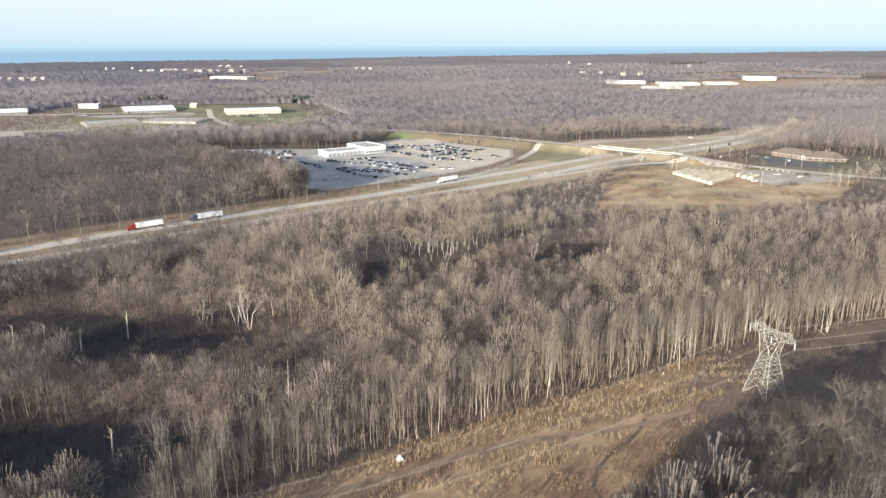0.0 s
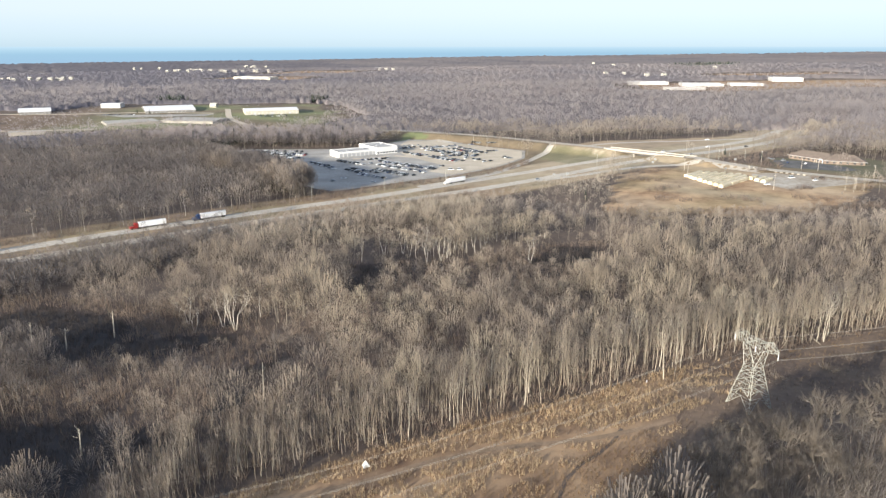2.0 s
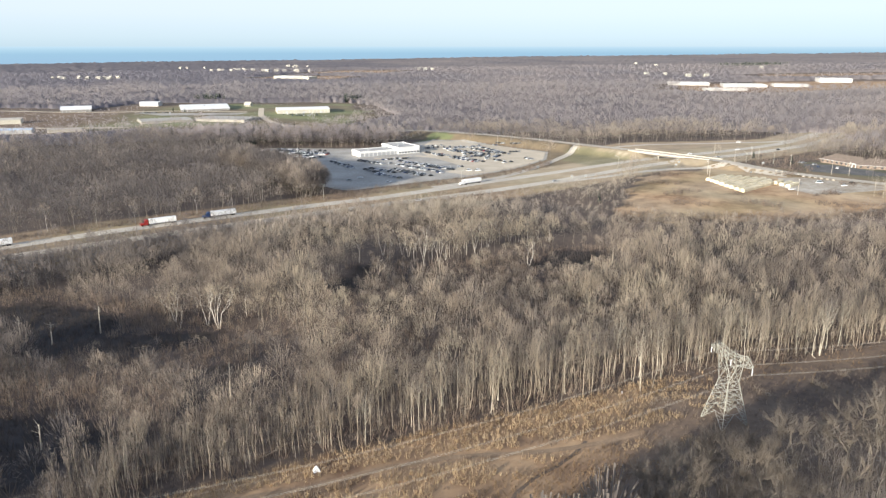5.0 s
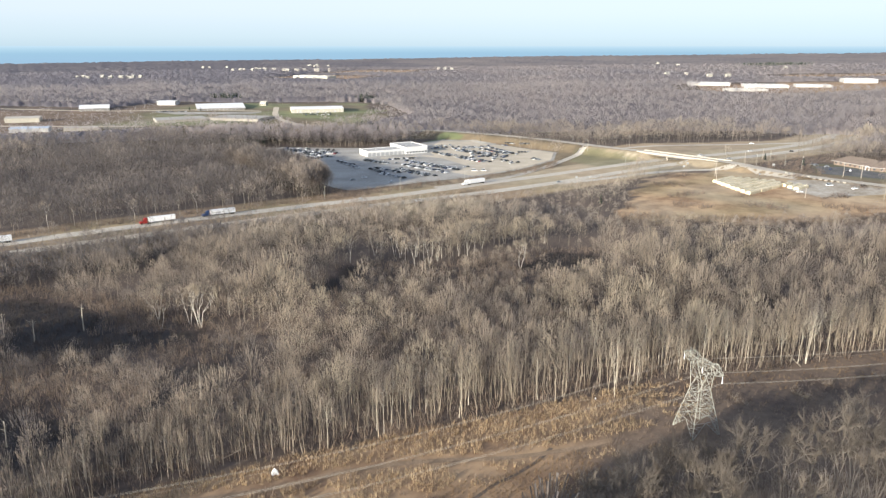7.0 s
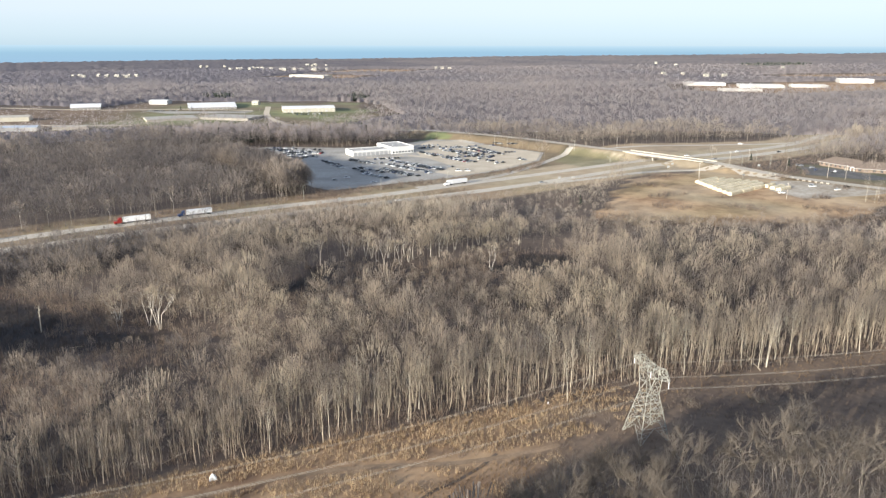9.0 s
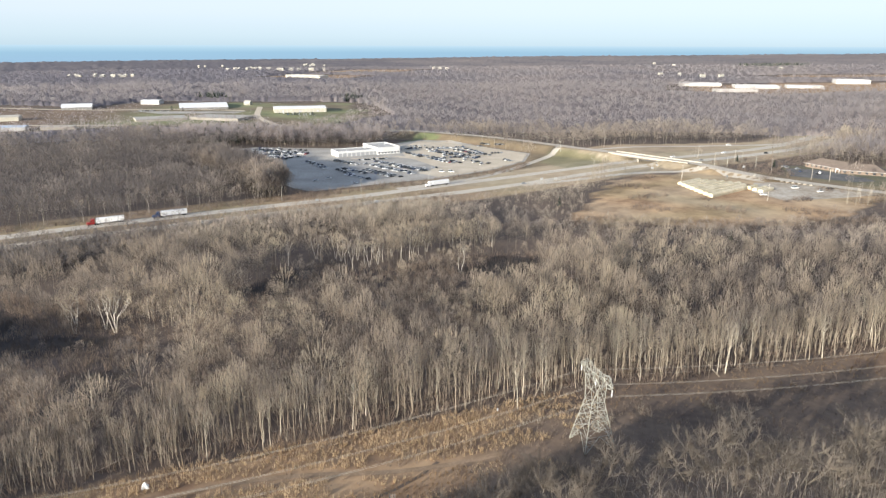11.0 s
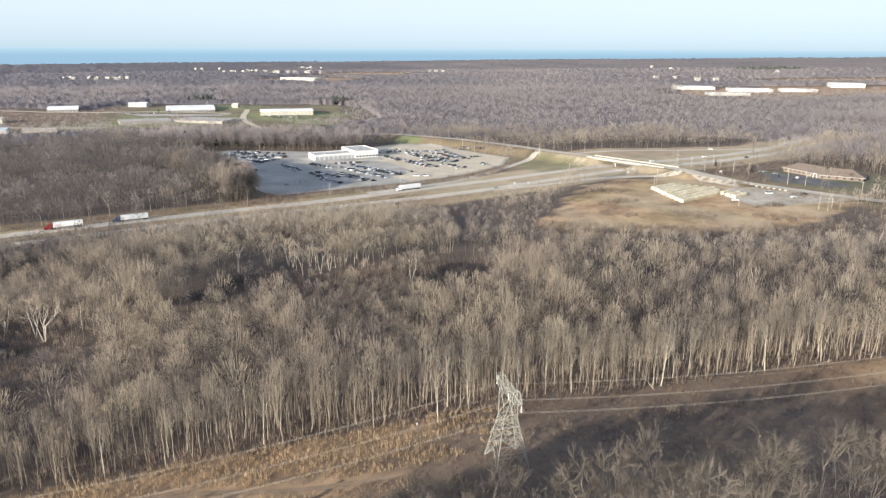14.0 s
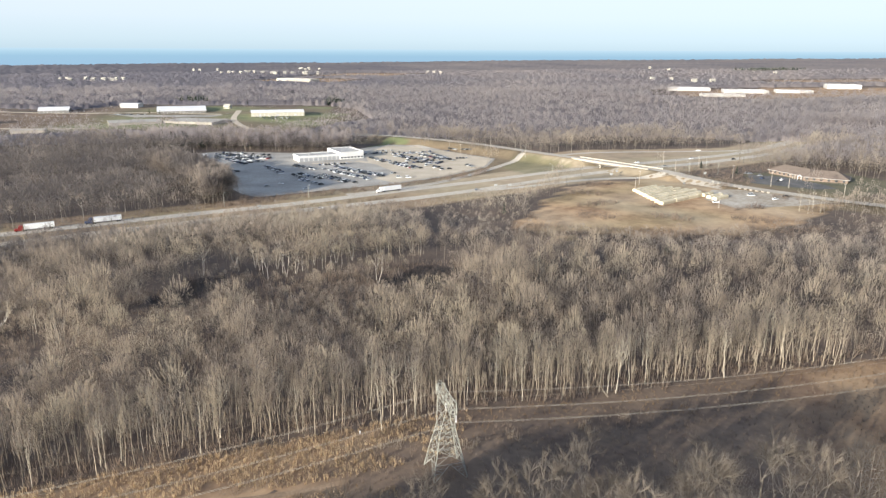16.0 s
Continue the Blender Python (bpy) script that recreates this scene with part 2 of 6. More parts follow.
OVERPASS_Z = [9.0, 8.0, 7.5, 7.0, 7.5, 9.0, 10.9, 10.9, 10.4, 9.0, 8.0, 8.0, 8.3, 8.5, 9.0, 9.0]


def land(x, y):
    x, y = np.asarray(x, float), np.asarray(y, float)
    r, a = np.hypot(x, y), np.degrees(np.arctan2(x, y))
    z = 6.0 * ease((x - 20) / 170) * ease((y - 330) / 180) + 3.0 * ease((x - 200) / 200) * ease((y - 400) / 250)
    z = z + 5.0 * ease((y - 800) / 400) * ease((-x - 100) / 200)
    far = np.interp(a, [-60, -40, -10, 0, 10, 20, 35, 60], [5, 5, 24, 38, 47, 62, 80, 80])
    k = ease((r - 1100) / 3600)
    z = z * (1 - k) + far * k + 7 * ease((r - 1000) / 600) * (1 - k)
    # banks of the overpass road, open where the highway passes
    bank = np.zeros_like(z)
    for i in range(2, 10):
        if i == 6:
            continue
        (ax, ay), (bx, by) = OVERPASS[i], OVERPASS[i + 1]
        ex, ey = bx - ax, by - ay
        s = np.clip(((x - ax) * ex + (y - ay) * ey) / (ex * ex + ey * ey), 0, 1)
        d = np.hypot(x - ax - s * ex, y - ay - s * ey)
        h = OVERPASS_Z[i] + s * (OVERPASS_Z[i + 1] - OVERPASS_Z[i]) - 0.35
        bank = np.maximum(bank, h - np.maximum(0, d - 8) * 0.45 - z)
    # a low swell under the power tower
    z = z + 2.2 * np.exp(-((x - 115) ** 2 + (y - 205) ** 2) / 3200)
    return z + np.maximum(bank, 0)


def height(x, y):
    return float(land(x, y))


def inside(poly, x, y):
    x, y = np.asarray(x, float), np.asarray(y, float)
    hit = np.zeros(x.shape, bool)
    for (ax, ay), (bx, by) in zip(poly, poly[1:] + poly[:1]):
        if ay != by:
            hit ^= ((ay > y) != (by > y)) & (x < (bx - ax) * (y - ay) / (by - ay) + ax)
    return hit


def away(line, x, y):
    """Distance from a polyline."""
    best = np.full(np.shape(x), 1e9)
    for (ax, ay), (bx, by) in zip(line, line[1:]):
        ex, ey = bx - ax, by - ay
        s = np.clip(((x - ax) * ex + (y - ay) * ey) / (ex * ex + ey * ey), 0, 1)
        best = np.minimum(best, np.hypot(x - ax - s * ex, y - ay - s * ey))
    return best


HIGHWAY_A = [(-416, 200), (-326, 283), (-246, 357), (-203, 398), (-132, 457), (-90, 490), (-62, 511), (-23, 546), (32, 596), (85, 634), (150, 676), (240, 735), (319, 792), (389, 880), (470, 1010)]
HIGHWAY_B = [(-400, 185), (-310, 268), (-230, 340), (-160, 402), (-103, 450), (-3, 528), (40, 562), (100, 606), (165, 655), (215, 690), (270, 725), (345, 785), (412, 870), (495, 1000)]
RAMP_UP = [(-25, 556), (8, 586), (33, 614), (58, 655), (80, 700), (98, 742), (104, 757)]
RAMP_EXIT = [(70, 578), (112, 597), (158, 622), (190, 632), (222, 638), (240, 632)]
RAMP_BACK = [(110, 745), (150, 772), (200, 790), (265, 800), (330, 812), (385, 860)]
FAR_ROADS = [[(-830, 1080), (-620, 1085), (-500, 1120), (-380, 1120)], [(-385, 1180), (-330, 1040), (-250, 940), (-200, 900), (-130, 868)], [(-830, 900), (-620, 905), (-480, 930)]]
LOT = [(-240, 742), (-224, 762), (-150, 765), (-92, 775), (-80, 815), (-58, 850), (-20, 840), (30, 800), (74, 752), (70, 700), (40, 650), (0, 606), (-39, 577), (-88, 536), (-104, 545), (-128, 572), (-156, 598), (-180, 620), (-210, 642), (-236, 688)]
CORRIDOR = [(-70, 95), (-47, 153), (-13, 174), (16, 190), (49, 208), (93, 231), (130, 245), (191, 275), (247, 297), (400, 370), (424, 311), (266, 234), (204, 203), (132, 178), (84, 158), (38, 118), (0, 83)]
FIELD = [(142, 592), (118, 520), (108, 462), (146, 447), (190, 449), (232, 458), (275, 482), (318, 535), (262, 602), (240, 628), (205, 630), (170, 618)]
INDUSTRY = [(-830, 1060), (-640, 1088), (-612, 1165), (-585, 1215), (-480, 1222), (-257, 1268), (-176, 1115), (-215, 965), (-312, 955), (-467, 925), (-609, 815), (-830, 830)]
INN = [(283, 620), (290, 668), (372, 672), (400, 620), (372, 585), (330, 566)]
SHADED_MARSHES = [[(-185, 262), (-165, 282), (-124, 268), (-111, 240), (-124, 226), (-160, 218)], [(-155, 145), (-138, 178), (-106, 186), (-82, 184), (-72, 172), (-76, 157), (-112, 134)], [(-72, 222), (-53, 230), (-46, 206), (-61, 194)],
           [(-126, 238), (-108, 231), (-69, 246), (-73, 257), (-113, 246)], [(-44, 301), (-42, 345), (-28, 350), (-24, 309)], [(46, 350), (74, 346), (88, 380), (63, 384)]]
VERGE = [(236, 640), (262, 606), (290, 618), (294, 664), (332, 688), (304, 722), (262, 712), (222, 688)]
FAR_FIELDS = [[(380, 1520), (420, 1800), (640, 1840), (900, 1900), (1130, 1800), (1000, 1640), (700, 1560), (520, 1500)], [(-760, 2120), (-700, 2320), (-480, 2280), (-500, 2050)], [(-700, 2500), (-650, 2750), (-420, 2800), (-400, 2560)],
              [(700, 2100), (760, 2230), (1080, 2220), (1050, 2090)], [(1150, 1850), (1250, 2050), (1600, 2000), (1500, 1800)]]


def cover_at(x, y):
    """How far the land is dry field grass, lawn and bare soil (three columns, 0 to 1)."""
    wob = 6 * np.sin(x * 0.11 + 2 * np.sin(y * 0.07)) + 4 * np.sin(y * 0.19 + x * 0.05)
    # Grass cover drops at the strip's shadow border, painting its shaded end darker.
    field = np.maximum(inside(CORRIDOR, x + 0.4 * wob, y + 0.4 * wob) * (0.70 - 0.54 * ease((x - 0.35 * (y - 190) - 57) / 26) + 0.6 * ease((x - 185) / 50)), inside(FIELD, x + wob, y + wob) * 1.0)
    verge = np.minimum(away(HIGHWAY_A, x, y), away(HIGHWAY_B, x, y))
    field = np.maximum(field, ease((34 - verge) / 8) * 0.7)
    over = np.minimum(away(OVERPASS, x, y), away(RAMP_UP, x, y))
    field = np.maximum(field, ease((30 - over) / 10) * 0.3)
    for f in FAR_FIELDS:
        field = np.maximum(field, inside(f, x, y) * 0.9)
    lawn = inside(INDUSTRY, x + wob, y + wob) * (0.5 + 0.35 * np.sin(x * 0.021 + 2 * np.sin(y * 0.03))) * ease((x + 600) / 120) + inside(INN, x, y) * 0.3
    field = np.maximum(field, inside(INDUSTRY, x + wob, y + wob) * 0.2)
    lawn = np.maximum(lawn, ease((30 - over) / 10) * 0.16)
    lawn = np.maximum(lawn, inside([(-78, 826), (-60, 866), (-40, 868), (-34, 846), (-56, 850), (-74, 800)], x, y) * 0.9)
    lawn = np.maximum(lawn, inside([(95, 745), (86, 690), (105, 650), (150, 690), (125, 715)], x, y) * 0.35)
    soil = np.maximum(ease((5 - away([(134, 712), (147, 698)], x, y)) / 4), ease((5 - np.hypot(x - 88, y - 786)) / 5))
    soil = np.maximum(soil, ease((34 - verge) / 10) * (0.12 + 0.38 * ease((y - 540) / 60)))
    soil = np.maximum(soil, inside(FIELD, x + wob, y + wob) * (0.16 + 0.16 * np.sin(x * 0.07 + 2 * np.sin(y * 0.05))))
    soil = np.maximum(soil, inside([(100, 745), (150, 800), (330, 835), (392, 875), (330, 790), (240, 735), (150, 690)], x, y) * 0.4)
    lawn = np.maximum(lawn, inside(FIELD, x + wob, y + wob) * (0.08 + 0.16 * np.sin(x * 0.045 + 1.7 * np.sin(y * 0.06))))
    lawn = np.maximum(lawn, ease((34 - verge) / 10) * (0.16 + 0.14 * np.sin(x * 0.05 + y * 0.03)))
    soil = np.maximum(soil, 0.5 * ease((8 - away([(190, 656), (208, 650)], x, y)) / 5))
    soil = np.maximum(soil, inside([(205, 600), (240, 628), (262, 606), (245, 585)], x + wob, y) * 0.3)
    field = np.maximum(field, inside([(100, 745), (150, 800), (330, 835), (392, 875), (330, 790), (240, 735), (150, 690)], x, y) * 0.6)
    grassy = inside([(92, 748), (86, 690), (110, 652), (148, 690), (133, 712), (112, 742)], x, y)
    field, soil, lawn = np.where(grassy, 0.3, field), np.where(grassy, 0.35 * soil, soil), np.where(grassy, 0.45, lawn)
    # fourth column: low in the wet hollows, where painted shade darkens the ground
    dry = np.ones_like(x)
    for poly in SHADED_MARSHES:
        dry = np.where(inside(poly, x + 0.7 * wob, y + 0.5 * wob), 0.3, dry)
    return np.stack([np.clip(field, 0, 1), np.clip(lawn, 0, 1), np.clip(soil, 0, 1), dry], 1)


def mesh_of(name, verts, tris, mats, index=None):
    """A mesh from arrays of corners and triangles or quads."""
    me = bpy.data.meshes.new(name)
    verts, tris = np.asarray(verts, np.float32), np.asarray(tris, np.int32)
    me.vertices.add(len(verts))
    me.vertices.foreach_set("co", verts.ravel())
    k = tris.shape[1]
    me.loops.add(tris.size)
    me.loops.foreach_set("vertex_index", tris.ravel())
    me.polygons.add(len(tris))
    me.polygons.foreach_set("loop_start", np.arange(0, tris.size, k, dtype=np.int32))
    for m in mats:
        me.materials.append(m)
    if index is not None:
        me.polygons.foreach_set("material_index", np.asarray(index, np.int32))
    me.update(calc_edges=True)
    return me


def part(name, bm, mat, parent=None, label=""):
    """Links a bmesh as one mesh object, under a thing or a part."""
    me = bpy.data.meshes.new(name)
    bm.to_mesh(me)
    bm.free()
    for m in mat if isinstance(mat, (list, tuple)) else [mat]:
        me.materials.append(m)
    ob = new(name, me)
    ob.parent = parent
    return tagged(ob, label)


def box(bm, x0, y0, z0, x1, y1, z1, bevel=0.0):
    vs = [bm.verts.new(p) for p in ((x0, y0, z0), (x1, y0, z0), (x1, y1, z0), (x0, y1, z0), (x0, y0, z1), (x1, y0, z1), (x1, y1, z1), (x0, y1, z1))]
    fs = [bm.faces.new([vs[i] for i in f]) for f in ((3, 2, 1, 0), (4, 5, 6, 7), (0, 1, 5, 4), (1, 2, 6, 5), (2, 3, 7, 6), (3, 0, 4, 7))]
    if bevel:
        bmesh.ops.bevel(bm, geom=list({e for f in fs for e in f.edges}), offset=bevel, segments=1, affect="EDGES")
    return bm


def boxed(*a, **k):
    return box(bmesh.new(), *a, **k)


def bar(bm, a, b, w, w2=None, sides=4):
    """A tapering bar between two points."""
    a, b = Vector(a), Vector(b)
    way = (b - a).normalized()
    side = way.orthogonal().normalized()
    up = way.cross(side)
    rings = []
    for p, r in ((a, w / 2), (b, (w if w2 is None else w2) / 2)):
        rings.append([bm.verts.new(p + r * 1.41 * (math.cos(t) * side + math.sin(t) * up)) for t in [2 * math.pi * (k + 0.5) / sides for k in range(sides)]])
    for k in range(sides):
        bm.faces.new((rings[0][k], rings[0][(k + 1) % sides], rings[1][(k + 1) % sides], rings[1][k]))
    bm.faces.new(rings[0][::-1])
    bm.faces.new(rings[1])
    return bm


# ---- ground: fine in the middle, coarse towards the edge, one sheet ----
def spaced(lo, hi, fine_lo, fine_hi, step, grow):
    out = list(np.arange(fine_lo, fine_hi + 0.1, step))
    s = step
    while out[-1] < hi:
        s *= grow
        out.append(min(out[-1] + s, hi))
    s = step
    while out[0] > lo:
        s *= grow
        out.insert(0, max(out[0] - s, lo))
    return np.array(out)


gx, gy = spaced(-3600, 3400, -250, 400, 5.2, 1.07), spaced(-900, 4760, 90, 880, 5.2, 1.07)
GX, GY = np.meshgrid(gx, gy)
gverts = np.stack([GX.ravel(), GY.ravel(), land(GX.ravel(), GY.ravel())], 1)
idx = np.arange(GX.size).reshape(GX.shape)
quads = np.stack([idx[:-1, :-1].ravel(), idx[:-1, 1:].ravel(), idx[1:, 1:].ravel(), idx[1:, :-1].ravel()], 1)
gme = mesh_of("ground", gverts, quads, [M_LAND])
layer = gme.color_attributes.new("cover", "FLOAT_COLOR", "POINT")
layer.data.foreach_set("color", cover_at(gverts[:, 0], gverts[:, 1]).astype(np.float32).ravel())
gme.polygons.foreach_set("use_smooth", np.ones(len(quads), bool))
ground = tagged(new("ground", gme), "brown leaf-littered land with dry grass fields", "ground", kind="structure")


def distance_backdrop():
    """Glowing backdrop of the lake behind the woods; haze painted paler towards the horizon."""
    m = bpy.data.materials.new("lake_glow_blue")
    m.use_nodes = True
    nt = m.node_tree
    nt.nodes.remove(nt.nodes["Principled BSDF"])
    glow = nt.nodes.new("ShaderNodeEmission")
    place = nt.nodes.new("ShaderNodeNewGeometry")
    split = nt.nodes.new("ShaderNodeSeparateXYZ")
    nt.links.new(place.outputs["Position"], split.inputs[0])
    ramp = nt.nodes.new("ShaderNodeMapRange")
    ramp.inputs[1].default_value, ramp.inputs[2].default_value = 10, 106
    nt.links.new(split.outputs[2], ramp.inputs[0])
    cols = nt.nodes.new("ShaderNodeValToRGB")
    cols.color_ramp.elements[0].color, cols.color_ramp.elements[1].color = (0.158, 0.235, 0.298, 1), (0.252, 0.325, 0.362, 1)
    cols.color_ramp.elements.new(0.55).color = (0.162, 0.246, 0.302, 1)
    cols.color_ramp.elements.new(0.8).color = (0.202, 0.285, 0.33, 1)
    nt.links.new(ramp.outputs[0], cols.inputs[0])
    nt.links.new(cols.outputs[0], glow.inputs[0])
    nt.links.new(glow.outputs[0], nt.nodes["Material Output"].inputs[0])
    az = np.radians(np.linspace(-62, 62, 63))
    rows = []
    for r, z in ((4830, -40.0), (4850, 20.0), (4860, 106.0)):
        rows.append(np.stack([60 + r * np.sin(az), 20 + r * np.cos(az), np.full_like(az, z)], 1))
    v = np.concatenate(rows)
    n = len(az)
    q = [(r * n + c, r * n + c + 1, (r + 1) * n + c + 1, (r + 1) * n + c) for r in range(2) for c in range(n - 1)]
    return tagged(new("backdrop_lake", mesh_of("backdrop_lake", v, q, [m])), "glowing backdrop of the hazy blue lake along the horizon", "lake", kind="structure")


distance_backdrop()


# ---- roads and paved places ----
def smooth_line(points, step=8.0):
    p = np.array(points, float)
    d = np.concatenate([[0], np.cumsum(np.hypot(*np.diff(p, axis=0).T))])
    s = np.arange(0, d[-1], step)
    tangent = np.gradient(p, d, axis=0)
    k = np.clip(np.searchsorted(d, s, side="right") - 1, 0, len(d) - 2)
    h = (d[k + 1] - d[k])[:, None]
    t = ((s - d[k])[:, None]) / h
    return (2 * t**3 - 3 * t**2 + 1) * p[k] + (t**3 - 2 * t**2 + t) * h * tangent[k] + (-2 * t**3 + 3 * t**2) * p[k + 1] + (t**3 - t**2) * h * tangent[k + 1]


def strip(line, offset0, offset1, lift, zs=None, cross=3):
    """Corners and quads of a band along a line, lying on the land or on given heights."""
    t = np.gradient(line, axis=0)
    t /= np.linalg.norm(t, axis=1)[:, None]
    side = np.stack([t[:, 1], -t[:, 0]], 1)
    cols = []
    for o in np.linspace(offset0, offset1, cross):
        xy = line + side * o
        z = (land(xy[:, 0], xy[:, 1]) if zs is None else zs) + lift
        cols.append(np.column_stack([xy, z]))
    v = np.stack(cols, 1).reshape(-1, 3)
    n = len(line)
    q = [(i * cross + c, i * cross + c + 1, (i + 1) * cross + c + 1, (i + 1) * cross + c) for i in range(n - 1) for c in range(cross - 1)]
    return v, q


def road(name, points, width, mat, label, lift=0.12, lanes=()):
    line = smooth_line(points)
    v, q = strip(line, width / 2, -width / 2, lift)
    ob = tagged(new(name, mesh_of(name, v, q, [mat])), label, "road", kind="structure")
    for o in lanes:
        v, q = strip(line, o + 0.12, o - 0.12, lift + 0.03, cross=2)
        line_ob = new("road_line", mesh_of("road_line", v, q, [M_LINE]))
        line_ob.parent = ob
    return ob


road("road_highway_far_side", HIGHWAY_A, 11.6, M_ASPHALT, "pale worn two-lane asphalt carriageway", lanes=(-4.6, -0.6, 3.2))
road("road_highway_near_side", HIGHWAY_B, 11.6, M_ASPHALT, "pale worn two-lane asphalt carriageway", lanes=(-3.2, 0.6, 4.6))
road("road_ramp_up", RAMP_UP, 7.5, M_ASPHALT, "single-lane slip road climbing to the overpass", 0.16, lanes=(-2.6, 2.6))
road("road_ramp_exit", RAMP_EXIT, 8.0, M_ASPHALT, "pale single-lane exit slip road", 0.16, lanes=(-2.6, 2.6))
road("road_ramp_back", RAMP_BACK, 8.0, M_ASPHALT, "slip road from the overpass to the highway", 0.16, lanes=(-2.6, 2.6))
for f in FAR_ROADS:
    road("road_industrial_park", f, 9.0, M_GRAVEL, "pale access road across the industrial park", 0.2)
road("dirt_track", [(-60, 132), (-31, 152), (-12, 160), (7, 171), (23, 177), (52, 183), (72, 191), (84, 198)], 2.0, M_TRACK, "rutted dirt track along the power line", 0.08)


def paved(name, poly, mat, label, lift=0.1, step=12.0, category="pavement"):
    bm = bmesh.new()
    bm.faces.new([bm.verts.new((x, y, 0)) for x, y in poly])
    xs, ys = [p[0] for p in poly], [p[1] for p in poly]
    for lo, hi, n in ((min(xs), max(xs), (1, 0, 0)), (min(ys), max(ys), (0, 1, 0))):
        for c in np.arange(lo + step, hi, step):
            bmesh.ops.bisect_plane(bm, geom=bm.verts[:] + bm.edges[:] + bm.faces[:], plane_co=(c * n[0], c * n[1], 0), plane_no=n)
    for v in bm.verts:
        v.co.z = height(v.co.x, v.co.y) + lift
    bmesh.ops.recalc_face_normals(bm, faces=bm.faces[:])
    if bm.faces[:][0].normal.z < 0:
        bmesh.ops.reverse_faces(bm, faces=bm.faces[:])
    ob = part(name, bm, mat)
    return tagged(ob, label, category, kind="structure")


paved("pavement_dealer_lot", LOT, M_LOT, "worn grey asphalt car lot", 0.14)
road("drainage_ditch", [(60, 188), (54, 178), (44, 168), (38, 156), (40, 142), (30, 128)], 1.1, M_DITCH, "dark wet ditch winding across the cleared strip", 0.06)
paved("pavement_overflow_lot", [(-58, 846), (-20, 836), (28, 797), (71, 750), (67, 702), (38, 653), (0, 612), (-22, 628), (-8, 660), (-50, 722), (-66, 770)], M_GRAVEL, "tan gravel part of the car lot", 0.24)
paved("pavement_gravel_yard", [(236, 553), (248, 590), (266, 592), (300, 582), (325, 552), (300, 540), (270, 530), (250, 525)], M_YARD, "pale gravel yard beside the stacked rows")
paved("pavement_inn_lot", [(284, 620), (292, 660), (316, 650), (338, 612), (340, 600), (324, 596)], M_DARKLOT, "dark asphalt parking lot of the inn", 0.12)
paved("pavement_junction", [(222, 648), (250, 646), (268, 612), (255, 592), (232, 616)], M_ASPHALT, "asphalt junction at the end of the overpass", 0.2)
paved("pavement_works_lot", [(-560, 1085), (-500, 1090), (-380, 1110), (-390, 1085), (-500, 1060)], M_LOT, "asphalt parking lot of the works", 0.2)


# ---- overpass ----
def overpass_road():
    """The road over the highway: banks at both ends and a girder bridge between."""
    line = smooth_line(OVERPASS, 6.0)
    p = np.array(OVERPASS, float)
    d = np.concatenate([[0], np.cumsum(np.hypot(*np.diff(p, axis=0).T))])
    s = np.arange(len(line)) * 6.0
    zs = np.interp(s, d, OVERPASS_Z)
    v, q = strip(line, 5.5, -5.5, 0.0, zs + 0.05)
    ob = tagged(new("road_overpass", mesh_of("road_overpass", v, q, [M_ASPHALT])), "two-lane asphalt road crossing the highway", "road", kind="structure")
    for o in (-4.8, 0.0, 4.8):
        v, q = strip(line, o + 0.1, o - 0.1, 0.04, zs + 0.05, cross=2)
        new("road_line", mesh_of("road_line", v, q, [M_LINE])).parent = ob


overpass_road()


def bridge():
    a, b = Vector((154, 706.5, 10.9)), Vector((198, 667, 10.9))
    root = tagged(new("road_bridge"), "pale concrete girder bridge over the highway", "bridge", kind="structure")
    way = (b - a).normalized()
    side = Vector((way.y, -way.x, 0)).normalized()
    up = Vector((0, 0, 1))

    def block(name, s0, s1, o0, o1, z0, z1, mat, label=""):
        bm = bmesh.new()
        vs = []
        for z in (z0, z1):
            for s, o in ((s0, o0), (s1, o0), (s1, o1), (s0, o1)):
                vs.append(bm.verts.new(a + (b - a) * s + side * o + up * z))
        for f in ((3, 2, 1, 0), (4, 5, 6, 7), (0, 1, 5, 4), (1, 2, 6, 5), (2, 3, 7, 6), (3, 0, 4, 7)):
            bm.faces.new([vs[i] for i in f])
        return part(name, bm, mat, root, label)

    block("deck", 0, 1, -6.4, 6.4, -0.9, -0.1, M_CONCRETE)
    for o, end in ((-6.4, 1.45), (6.0, 1.35)):
        block("parapet", -0.05, end, o, o + 0.4, -0.1, 0.78, M_CONCRETE, "pale concrete parapet")
    for o in (-5.5, -1.8, 1.8, 5.2):
        block("girder", 0.02, 0.98, o, o + 0.35, -2.0, -0.9, M_GIRDER)
    for s in (0.02, 0.93):
        block("abutment", s, s + 0.05, -6.6, 6.6, -7.0, -0.9, M_CONCRETE, "concrete abutment wall")
    for s in (0.5,):
        block("pier_cap", s - 0.012, s + 0.012, -6.2, 6.2, -2.9, -2.0, M_CONCRETE)
        for o in (-5.0, -1.7, 1.7, 5.0):
            block("column", s - 0.008, s + 0.008, o - 0.5, o + 0.5, -9.5, -2.9, M_CONCRETE)


bridge()


# ---- lattice tower and lines ----
TOWER = Vector((100.9, 201.2, 0.0))
ALONG = Vector((0.905, 0.426, 0)).normalized()
ACROSS = Vector((ALONG.y, -ALONG.x, 0))


